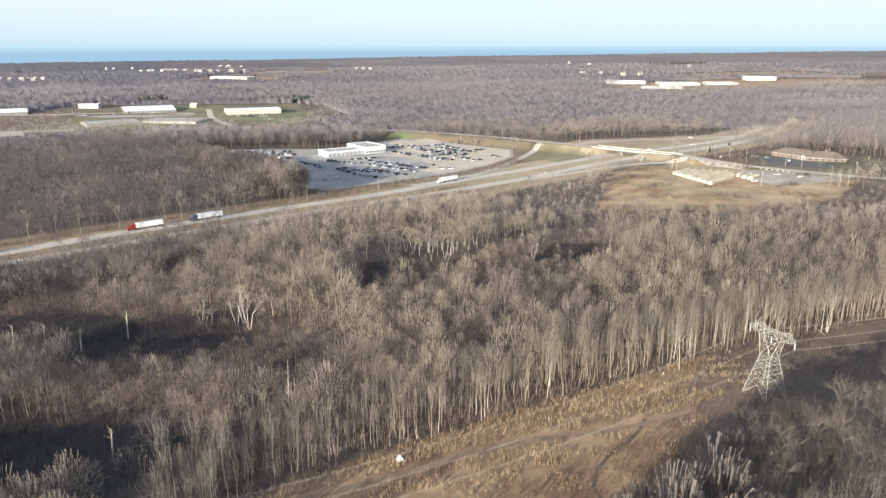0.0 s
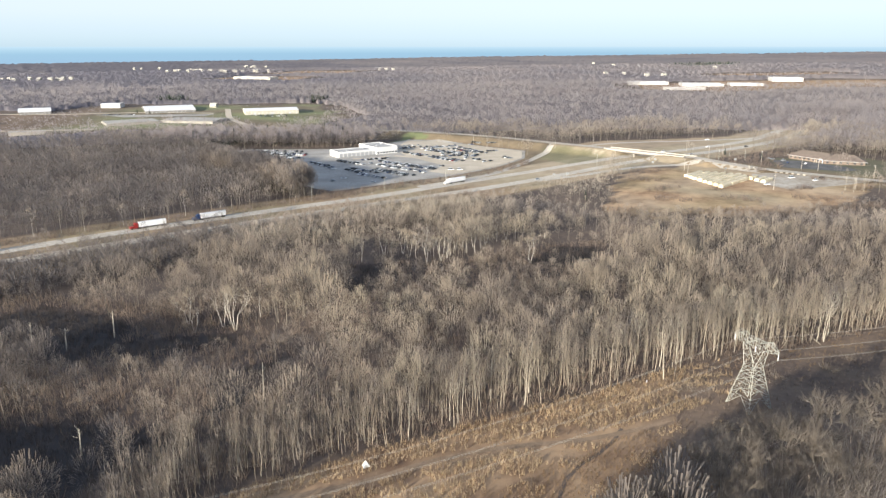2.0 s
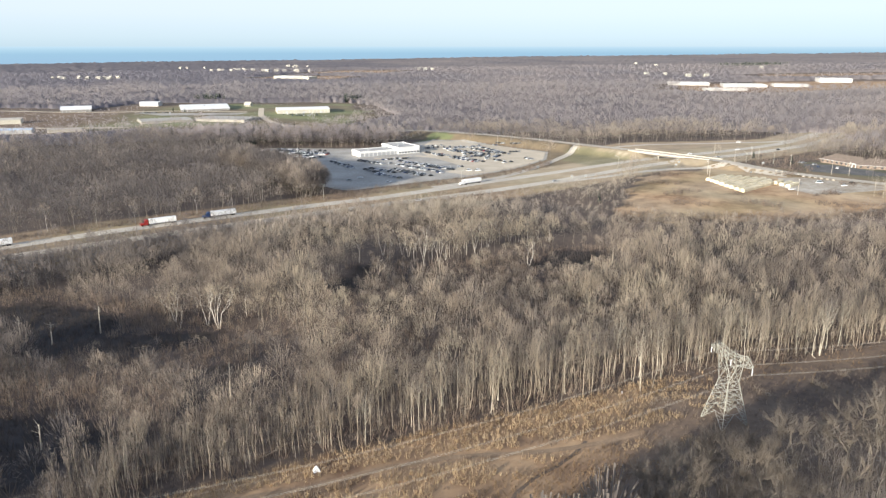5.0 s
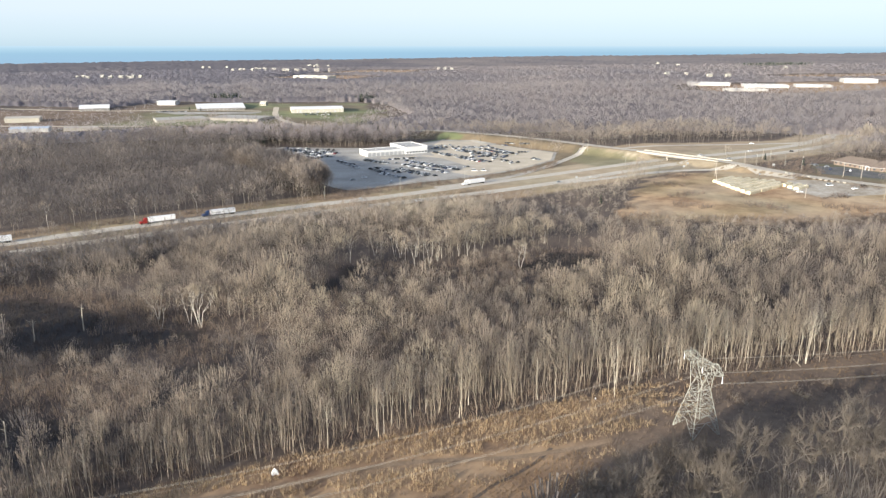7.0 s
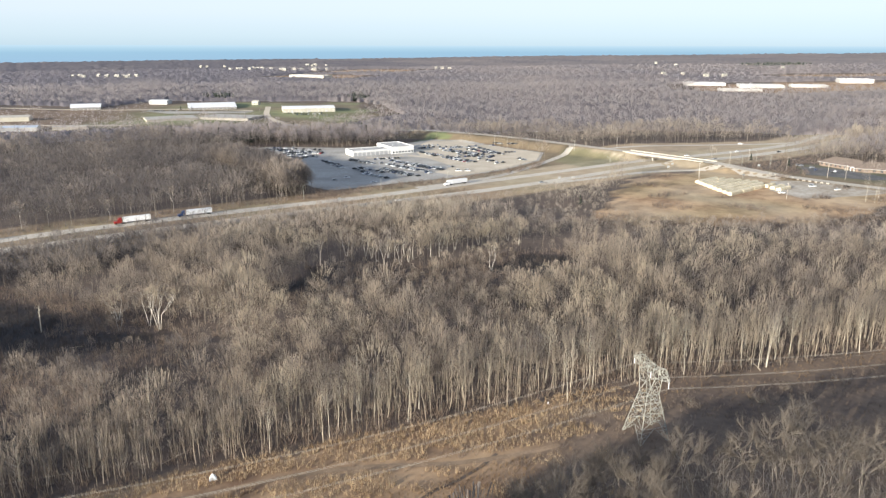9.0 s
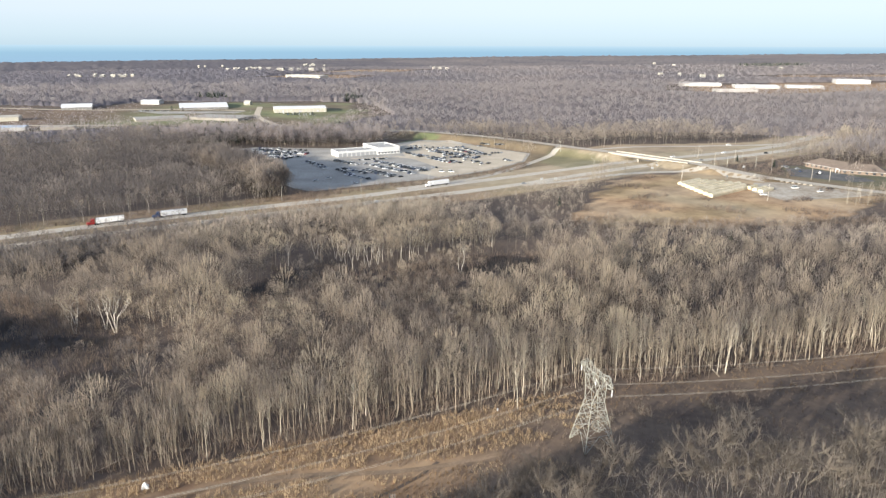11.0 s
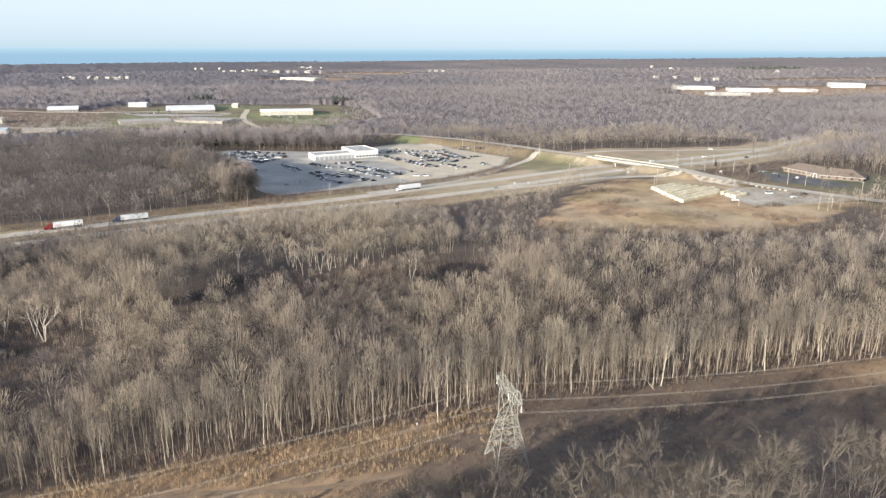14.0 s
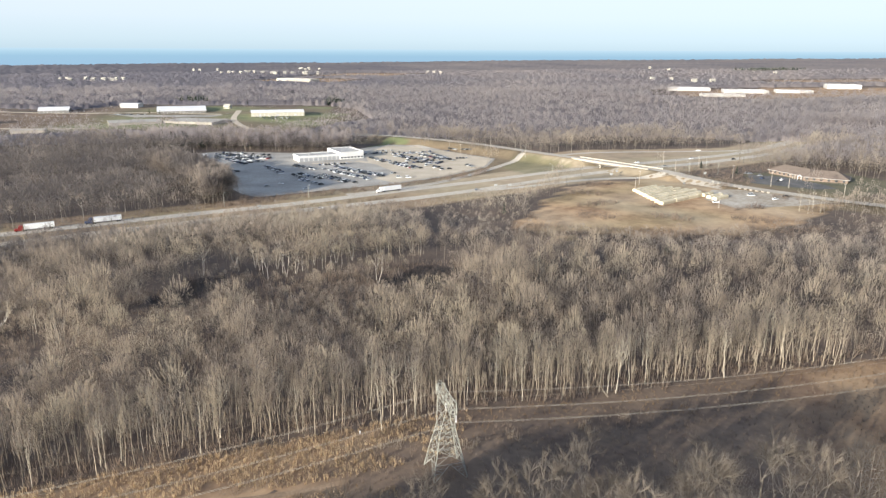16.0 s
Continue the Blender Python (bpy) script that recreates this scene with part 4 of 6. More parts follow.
sx, sy, rng = spots(20, 330, 5.3, 3, -75, 80)
keep = ~open_land(sx, sy) & ~in_marsh(sx, sy) & (sy > 40) & (sx > -260)
keep &= ~inside(SOUTH_WOOD, sx, sy) | (rng.uniform(0, 1, len(sx)) < 0.45)
sx, sy = sx[keep], sy[keep]
FAR_EDGE = [(-47, 153), (-13, 174), (16, 190), (49, 208), (93, 231), (130, 245), (191, 275), (247, 297)]
NEAR_EDGE = [(266, 234), (204, 203), (132, 178), (84, 158), (38, 118)]
d_far, d_near = away(FAR_EDGE, sx, sy), away(NEAR_EDGE, sx, sy)
close = np.where(inside(SOUTH_WOOD, sx, sy), d_near * 0.8, d_far)
order = np.argsort(close)[:290]
taken = np.zeros(len(sx), bool)
taken[order] = True
for i in order:
    if d_far[i] < d_near[i] and sx[i] < 8 + rng.normal(0, 12):
        near_tree(sx[i], sy[i], rng.uniform(0.55, 0.95), rng.uniform(0, 6.3), (grey_meshes + wide_meshes)[rng.integers(10)], "grey-brown leafless tree at the wet edge of the wood", "trees along the power line")
    elif d_far[i] < d_near[i]:
        near_tree(sx[i], sy[i], rng.uniform(0.82, 1.18), rng.uniform(0, 6.3), tall_meshes[rng.integers(8)], "tall leafless tree with a pale straight trunk", "trees along the power line")
    elif rng.uniform() < 0.75:
        near_tree(sx[i], sy[i], rng.uniform(1.15, 1.6), rng.uniform(0, 6.3), spreading_meshes[rng.integers(5)], "spreading leafless tree with many forked limbs", "trees along the power line")
    else:
        near_tree(sx[i], sy[i], rng.uniform(1.1, 1.45), rng.uniform(0, 6.3), wide_meshes[rng.integers(6)], "leafless tree with tan forked branches", "trees along the power line")
edge_x, edge_y = sx[~taken], sy[~taken]
for k, (x, y, s) in enumerate(((88, 153, 1.65), (92, 150, 1.5), (140, 172, 1.3), (118, 166, 1.35), (160, 182, 1.4), (72, 140, 1.3))):
    near_tree(x, y, s, 1.9 * k, spreading_meshes[(3, 1, 0, 2, 4, 1)[k]], "spreading leafless tree with many forked limbs", "trees along the power line")

MATS = [M_BARK_WOODS, M_TWIG]
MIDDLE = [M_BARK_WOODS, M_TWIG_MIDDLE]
lod1 = [tree_shape(200 + k, 18.0, 4.2 + 0.6 * (k % 3), 6, 250, 0.125, 3, 2, bare=0.3, dome=0.38 + 0.04 * (k % 4), low=-0.35, shell=0.67) for k in range(16)]
south = [tree_shape(240 + k, 17.0, 4.8 + 0.5 * (k % 3), 14, 165, 0.05, 4, 4, bare=0.2, order=2, dome=0.46, low=-0.45, shell=0.3) for k in range(8)]
lod2 = [tree_shape(300 + k, 16.5, 4.7 + 0.7 * (k % 3), 2, 80, 0.30, 3, 1, bare=0.3, dome=0.44, low=-0.35, shell=0.70) for k in range(12)]
lod3 = [tree_shape(400 + k, 16.0, 5.4, 0, 27, 0.46, 3, 1, bare=0.3, dome=0.40, low=-0.05, shell=0.68) for k in range(10)]
lod4 = [tree_shape(440 + k, 15.0, 6.5, 0, 12, 0.95, 3, 1, bare=0.3, dome=0.42, low=0.05, shell=0.6) for k in range(8)]
full = [tree_shape(320 + k, 16.5, 4.9 + 0.6 * (k % 3), 2, 84, 0.30, 3, 1, bare=0.14, dome=0.46, low=-0.62, shell=0.6) for k in range(10)]
dense = [tree_shape(260 + k, 18.0, 4.6, 7, 280, 0.19, 3, 3, bare=0.26, dome=0.45, low=-0.6, shell=0.45) for k in range(6)]
shrubs = [bush_shape(500 + k, 15, 3.0, 3.0, 0.12) for k in range(8)]
reeds = [bush_shape(520 + k, 9, 1.7, 0.9, 0.085) for k in range(8)]
saplings = [tree_shape(540 + k, 15.0, 1.5, 3, 38, 0.08, 3, 3, bare=0.52, dome=0.30, low=-0.6) for k in range(8)]


LOW_GROWTH = [[(-135, 205), (-94, 203), (-60, 218), (-48, 242), (-66, 263), (-100, 257), (-130, 240)], [(-42, 298), (-20, 288), (28, 285), (55, 292), (80, 318), (95, 398), (70, 388), (40, 378), (8, 354), (-25, 355), (-44, 350)]]
WET = [(-230, 120), (-230, 300), (-120, 290), (-62, 250), (-42, 200), (-48, 150), (-70, 110)]


def sized(x, y, rng, thin=0.0):
    """Keeps a share of the places and gives each its size, by the woods' unevenness."""
    w = wave(x, y)
    ok = rng.uniform(0, 1, len(x)) > thin + 0.10 - 0.18 * w
    s = np.clip(0.94 + 0.20 * w + rng.normal(0, 0.17, len(x)), 0.45, 1.4)
    # young growth in front of the highway and the field
    below = away(HIGHWAY_B, x, y) < away(HIGHWAY_A, x, y)
    young = np.where(below & (x < 120), 0.30 * ease((away(HIGHWAY_B, x, y) - 10) / 30) + 0.70 * ease((away(HIGHWAY_B, x, y) - 30) / 85), 1.0)
    front = 0.25 + 0.75 * ease((away([(60, 480), (108, 452), (190, 440), (240, 445), (300, 480)], x, y) - 5) / 60)
    young = np.where(below, np.maximum(young, 0.46 * ease((-x + 40) / 60)), young)
    wet = inside(WET, x, y)
    ok &= ~wet | (rng.uniform(0, 1, len(x)) < 0.62)
    s = s * np.where(wet, 0.82, 1.0)
    for poly in LOW_GROWTH:
        s = s * np.where(inside(poly, x, y), 0.46, 1.0)
    s = s * (0.2 + 0.8 * np.minimum(young, np.where(y < 500, front, 1.0)))
    return np.column_stack([x, y, s])[ok]


rngw = np.random.default_rng(9)
x, y, _ = spots(330, 470, 5.9, 4)
seen = (edge_y > 118) & (np.degrees(np.arctan2(edge_x - 60, edge_y - 15)) > -52) & (np.degrees(np.arctan2(edge_x - 60, edge_y - 15)) < 48)
# rear trees stand out of view, added for the shade they cast
rear_x, rear_y = edge_x[~seen], edge_y[~seen]
x, y = np.concatenate([edge_x[seen], x]), np.concatenate([edge_y[seen], y])
ok = ~open_land(x, y) & ~in_marsh(x, y) & (~inside(SOUTH_WOOD, x, y) | (away(NEAR_EDGE, x, y) > 74)) & (rngw.uniform(0, 1, len(x)) < 0.74)
closer = np.hypot(x - 60, y - 15) < 400
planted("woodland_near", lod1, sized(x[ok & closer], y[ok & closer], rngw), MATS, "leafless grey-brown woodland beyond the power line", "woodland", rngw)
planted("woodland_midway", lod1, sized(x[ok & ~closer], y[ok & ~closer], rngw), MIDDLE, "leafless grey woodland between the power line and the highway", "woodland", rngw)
x, y, rng = spots(20, 330, 6.3, 19, -85, 85)
d = away(NEAR_EDGE, x, y)
deep = inside(SOUTH_WOOD, x, y) & (d > 11 - 8 * (x < 60)) & (d < 74) & (x > 24) & (rng.uniform(0, 1, len(x)) < np.where((x > 172) & (x < 215), 0.12, 0.9))
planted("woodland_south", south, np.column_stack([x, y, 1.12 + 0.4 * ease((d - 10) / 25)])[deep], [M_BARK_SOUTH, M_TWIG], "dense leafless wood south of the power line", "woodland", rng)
# mostly unseen trees, added to deepen the shade across the cleared strip
x, y, rng = spots(20, 200, 5.4, 42, -85, 85)
corner = inside([(-14, 66), (0, 84), (38, 119), (62, 138), (60, 104), (20, 70)], x, y)
planted("woodland_corner", dense, np.column_stack([x, y, np.full(len(x), 1.46)])[corner], MATS, "dense tall leafless trees at the corner of the south wood", "woodland", rng)
# tree belts added on the sun side of the hollows to shade them
x, y, rng = spots(60, 300, 5.0, 18, -80, 0)
belt = inside([(-215, 232), (-165, 216), (-125, 222), (-115, 204), (-160, 186), (-215, 196)], x, y) | inside([(-185, 160), (-156, 143), (-112, 131), (-84, 145), (-76, 126), (-120, 98), (-190, 116)], x, y)
planted("woodland_swamp_edge", lod1, np.column_stack([x, y, np.full(len(x), 1.0)])[belt], MATS, "leafless trees on the rim of the wet hollows", "woodland", rng)
x, y, rng = spots(420, 760, 3.7, 15)
ok = inside([(-100, 528), (-126, 562), (-154, 590), (-178, 612), (-206, 634), (-222, 614), (-190, 588), (-160, 562), (-134, 535), (-112, 503)], x, y)
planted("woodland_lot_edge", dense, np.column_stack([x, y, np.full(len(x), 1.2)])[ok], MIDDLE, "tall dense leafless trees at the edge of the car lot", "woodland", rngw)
x, y, rng = spots(740, 930, 7.4, 20)
ok = inside([(-340, 766), (-242, 774), (-226, 768), (-150, 772), (-96, 784), (-88, 820), (-125, 852), (-340, 836)], x, y)
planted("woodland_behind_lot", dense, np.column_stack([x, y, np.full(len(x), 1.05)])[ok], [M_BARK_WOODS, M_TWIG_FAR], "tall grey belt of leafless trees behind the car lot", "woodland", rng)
x, y, _ = spots(470, 900, 7.2, 5)
x, y = np.concatenate([rear_x, x]), np.concatenate([rear_y, y])
ok = ~open_land(x, y)
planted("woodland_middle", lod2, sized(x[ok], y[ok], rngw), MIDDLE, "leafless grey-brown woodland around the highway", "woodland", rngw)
x, y, rng = spots(640, 1300, 7.4, 16)
bank = inside([(296, 716), (330, 770), (365, 830), (430, 910), (540, 1000), (660, 900), (520, 720), (430, 640), (392, 676), (330, 690)], x, y) & ((away(HIGHWAY_B, x, y) > 26 + 4 * np.sin(x * 0.2)) | (y > 885))
bank |= inside([(380, 905), (440, 1000), (470, 1080), (600, 1140), (640, 1060), (520, 1000), (440, 930)], x, y) 
low_stand = 0.42 + 0.58 * ease((away(HIGHWAY_B, x, y) - 26) / 30) * ease((away([(283, 700), (330, 672)], x, y) - 8) / 40)
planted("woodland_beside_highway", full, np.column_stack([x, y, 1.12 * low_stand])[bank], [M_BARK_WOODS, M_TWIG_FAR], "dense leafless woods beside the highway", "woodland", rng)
x, y, _ = spots(900, 1750, 10.4, 6)
ok = ~open_land(x, y)
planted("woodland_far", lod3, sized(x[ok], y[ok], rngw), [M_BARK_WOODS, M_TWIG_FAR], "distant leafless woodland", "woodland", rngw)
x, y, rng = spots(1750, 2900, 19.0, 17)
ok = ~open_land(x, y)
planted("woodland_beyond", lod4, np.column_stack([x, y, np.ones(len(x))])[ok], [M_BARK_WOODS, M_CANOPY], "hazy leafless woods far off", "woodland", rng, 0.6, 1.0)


def far_canopy():
    """The unbroken tops of the most distant woods, to the skyline."""
    az = np.radians(np.arange(-47, 41, 0.13))
    rr = 900 * (4720 / 900) ** (np.linspace(0, 1, 165))
    R, A = np.meshgrid(rr, az, indexing="ij")
    x, y = 60 + R * np.sin(A), 15 + R * np.cos(A)
    rng = np.random.default_rng(12)
    z = land(x.ravel(), y.ravel()).reshape(x.shape) + 6.0 + 2.0 * wave(x * 0.6, y * 0.6) + rng.normal(0, 1.0, x.shape) * (0.7 + R / 4000)
    z -= 6 * ease((980 - R) / 80) + 1.0
    gone = open_land(x.ravel(), y.ravel()).reshape(x.shape)
    for k in (1, 2, 3):
        gone = gone | np.roll(gone, 1, 0) | np.roll(gone, -1, 0) | np.roll(gone, 5, 1) | np.roll(gone, -5, 1)
    z[gone] = land(x[gone], y[gone]) - 0.5
    v = np.stack([x, y, z], 2).reshape(-1, 3)
    i = np.arange(x.size).reshape(x.shape)
    q = np.stack([i[:-1, :-1], i[:-1, 1:], i[1:, 1:], i[1:, :-1]], 2).reshape(-1, 4)[:, ::-1]
    ok = ~(gone.ravel()[q].all(1)) & (v[q][:, :, 1].max(1) < 4755)
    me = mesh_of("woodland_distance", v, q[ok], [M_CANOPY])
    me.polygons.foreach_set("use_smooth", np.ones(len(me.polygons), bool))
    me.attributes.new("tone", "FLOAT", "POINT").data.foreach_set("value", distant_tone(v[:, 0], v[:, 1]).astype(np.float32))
    tagged(new("woodland_distance", me), "hazy treetops reaching to the horizon", "woodland", kind="stuff")


far_canopy()
x, y, rng = spots(1180, 3700, 13.0, 29)
dark = np.zeros(len(x), bool)
for cx, cy, rx, ry in ((-262, 1330, 22, 24), (890, 2770, 130, 50), (-520, 1290, 30, 25)):
    dark |= ((x - cx) / rx) ** 2 + ((y - cy) / ry) ** 2 < rng.uniform(0.3, 1.2, len(x))
cones = [bush_shape(570 + k, 16, 15.0, 6.0, 2.2) for k in range(4)]
planted("evergreen_groves", cones, np.column_stack([x, y, np.ones(len(x))])[dark], [M_PINE], "dark evergreen groves in the distant woods", "woodland", rng)

# undergrowth and reeds
x, y, rng = spots(110, 400, 2.9, 21, -60, 60)
strip_in = inside(CORRIDOR, x, y)
d_edge = away(FAR_EDGE, x, y)
marshy = in_marsh(x, y)
low_here = inside(LOW_GROWTH[0], x, y) | inside(LOW_GROWTH[1], x, y)
bushy = (low_here & (rng.uniform(0, 1, len(x)) < 0.8)) | (~open_land(x, y) & (np.hypot(x - 60, y - 15) < 330) & (rng.uniform(0, 1, len(x)) < np.where(inside(SOUTH_WOOD, x, y), 0.12, 0.36))) | marshy | (inside(WET, x, y) & ~open_land(x, y)) | (strip_in & (x < 80) & (rng.uniform(0, 1, len(x)) < 0.06)) | (~strip_in & (d_edge < 12) & (y > 120) & (rng.uniform(0, 1, len(x)) < 0.75))
planted("swamp_brush", shrubs, np.column_stack([x, y, np.ones(len(x))])[marshy], [M_SWAMP_SHADE], "tangled brush in wet hollows, darkened for shade", "shrubs", rng, 0.6, 1.3)
bushy &= ~marshy
planted("undergrowth", shrubs, np.column_stack([x, y, np.ones(len(x))])[bushy], [M_SHRUB], "tangled brown undergrowth and low shrubs", "shrubs", rng, 0.6, 1.5)
young = [tree_shape(560 + k, 7.0, 2.5, 2, 60, 0.20, 3, 2, bare=0.15, dome=0.5, low=-0.7, shell=0.4) for k in range(8)]
x, y, rng = spots(330, 700, 4.3, 28, -60, 30)
d_b = away(HIGHWAY_B, x, y)
ok = (d_b > 7 + 1.5 * np.sin(x * 0.2)) & (d_b < 70) & (away(HIGHWAY_A, x, y) > d_b + 8) & (x < 12 + 14 * np.sin(y * 0.3))
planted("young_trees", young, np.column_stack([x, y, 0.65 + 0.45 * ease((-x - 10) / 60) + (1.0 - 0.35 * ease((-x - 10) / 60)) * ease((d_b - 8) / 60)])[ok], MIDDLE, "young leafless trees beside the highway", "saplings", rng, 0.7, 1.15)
x, y, rng = spots(800, 1300, 8.5, 41)
scrub = inside(INDUSTRY, x, y) & (wave(x * 2.1 + 20, y * 2.6) + 0.5 * np.sin(x * 0.05) > -0.1 + 0.75 * ease((x + 560) / 160))
for (ax, ay), r in (((-655, 1085), 62), ((-585, 1185), 42), ((-450, 1130), 85), ((-290, 1120), 80), ((-415, 1000), 95), ((-595, 850), 50), ((-538, 875), 40)):
    scrub &= np.hypot(x - ax, y - ay) > r
for f in FAR_ROADS:
    scrub &= away(f, x, y) > 9
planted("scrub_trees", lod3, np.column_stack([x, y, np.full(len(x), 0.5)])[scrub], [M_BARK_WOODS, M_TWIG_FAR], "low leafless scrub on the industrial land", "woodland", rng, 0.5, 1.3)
x, y, rng = spots(330, 760, 3.6, 24)
hedge = inside([(-104, 546), (-96, 514), (-66, 528), (-20, 566), (30, 612), (70, 655), (76, 700), (40, 645), (0, 602), (-39, 572), (-88, 532)], x, y) & (rng.uniform(0, 1, len(x)) < 0.85)
hedge |= inside(FIELD, x, y) & (np.sin(x * 0.13 + 1.4 * np.sin(y * 0.09)) + np.sin(y * 0.17) > 1.05) & (np.hypot(x - 222, y - 562) > 48)
hedge |= (away(HIGHWAY_A, x, y) > 11) & (away(HIGHWAY_A, x, y) < 22) & (away(HIGHWAY_B, x, y) > 30) & (x < -70)
hedge |= (away(HIGHWAY_B, x, y) > 6.5) & (away(HIGHWAY_B, x, y) < 17) & (away(HIGHWAY_A, x, y) > away(HIGHWAY_B, x, y) + 8) & (x < 15)
hedge |= inside(VERGE, x, y) & (away(OVERPASS, x, y) > 10) & (away(HIGHWAY_B, x, y) > 14) & (rng.uniform(0, 1, len(x)) < 0.35)
hedge |= inside([(100, 440), (110, 470), (200, 455), (290, 480), (290, 470), (200, 440)], x, y)
planted("roadside_brush", shrubs, np.column_stack([x, y, np.ones(len(x))])[hedge], [M_SHRUB], "brown brush along the highway and the field", "shrubs", rng, 0.7, 1.6)
x, y, rng = spots(100, 330, 1.15, 22, -60, 60)
patch = np.sin(x * 0.21 + 2 * np.sin(y * 0.15)) + np.sin(y * 0.33 + x * 0.12) > -0.25
track_line = [(-60, 132), (-31, 152), (-12, 160), (7, 171), (23, 177), (52, 183), (75, 192), (120, 215), (190, 248)]
patch |= (away(FAR_EDGE, x, y) < 17 + 5 * np.sin(x * 0.13)) & (rng.uniform(0, 1, len(x)) < 0.75)
ok = inside(CORRIDOR, x, y) & patch & (away(track_line, x, y) > 2.4) & (x < 95 + 10 * np.sin(y))
strip_all = inside(CORRIDOR, x, y) & (away(track_line, x, y) > 2.2) & (x < 95)
beyond = away(FAR_EDGE, x, y) < away(NEAR_EDGE, x, y) * 0.75 + 2 * np.sin(x * 0.3)
planted("dry_reeds", reeds, np.column_stack([x, y, np.ones(len(x))])[ok & beyond], [M_REED], "clumps of dry tan reeds in the cleared strip", "reeds", rng, 0.5, 1.35)
planted("dry_reed_tufts", reeds, np.column_stack([x, y, np.ones(len(x))])[strip_all & ~beyond & (np.sin(x * 0.3 + 1.5 * np.sin(y * 0.23)) + np.sin(y * 0.41) > 0.7)], [M_REED], "scattered tan reed tufts by the track", "reeds", rng, 0.4, 1.0)
# pale grass ends at that border too, so the shaded end stays dark
planted("brown_grass", reeds, np.column_stack([x, y, np.ones(len(x))])[strip_all & ~beyond & (x < 74 + 6 * np.sin(y * 0.4)) & (rng.uniform(0, 1, len(x)) < 0.85)], [M_DRYGRASS], "brown matted grass in the cleared strip", "grass", rng, 0.35, 0.95)
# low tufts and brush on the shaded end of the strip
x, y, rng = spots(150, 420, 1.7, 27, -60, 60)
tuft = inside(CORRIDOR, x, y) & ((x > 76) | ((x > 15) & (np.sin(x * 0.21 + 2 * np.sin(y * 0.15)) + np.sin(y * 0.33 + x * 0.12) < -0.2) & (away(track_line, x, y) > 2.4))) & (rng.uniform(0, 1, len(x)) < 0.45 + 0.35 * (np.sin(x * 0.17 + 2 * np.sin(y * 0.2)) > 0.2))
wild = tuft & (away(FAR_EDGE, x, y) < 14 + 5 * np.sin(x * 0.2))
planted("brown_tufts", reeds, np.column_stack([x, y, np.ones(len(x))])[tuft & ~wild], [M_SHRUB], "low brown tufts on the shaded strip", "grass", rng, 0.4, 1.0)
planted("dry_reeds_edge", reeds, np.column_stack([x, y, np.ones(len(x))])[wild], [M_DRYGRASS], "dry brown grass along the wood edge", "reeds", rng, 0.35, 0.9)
tan = [(118, 219), (137, 227), (139, 229), (150, 238), (171, 247), (106, 214), (83, 211), (86, 213)]
planted("tan_bushes", shrubs, np.array([(a, b, 0.75) for a, b in tan for k in range(5)]) + np.column_stack([rng.normal(0, 1.3, (5 * len(tan), 2)), np.zeros(5 * len(tan))]), [M_TWIG], "tan bushes in the cleared strip", "shrubs", rng)
x, y, rng = spots(110, 330, 2.6, 23, -60, 60)
ok = ~open_land(x, y) & ~in_marsh(x, y) & (away(FAR_EDGE, x, y) < 26) & (rng.uniform(0, 1, len(x)) < 0.55)
planted("saplings", saplings, np.column_stack([x, y, np.ones(len(x))])[ok], [M_BARK, M_TWIG], "thin straight leafless poles along the wood edge", "saplings", rng, 0.55, 1.2)


# ---- buildings ----
def slab(bm, corners, z0, z1):
    lo = [bm.verts.new((x, y, z0)) for x, y in corners]
    hi = [bm.verts.new((x, y, z1)) for x, y in corners]
    n = len(corners)
    bm.faces.new(lo[::-1])
    bm.faces.new(hi)
    for k in range(n):
        bm.faces.new((lo[k], lo[(k + 1) % n], hi[(k + 1) % n], hi[k]))
    bmesh.ops.recalc_face_normals(bm, faces=bm.faces[:])
    return bm


def rect(x0, y0, x1, y1):
    return [(x0, y0), (x1, y0), (x1, y1), (x0, y1)]


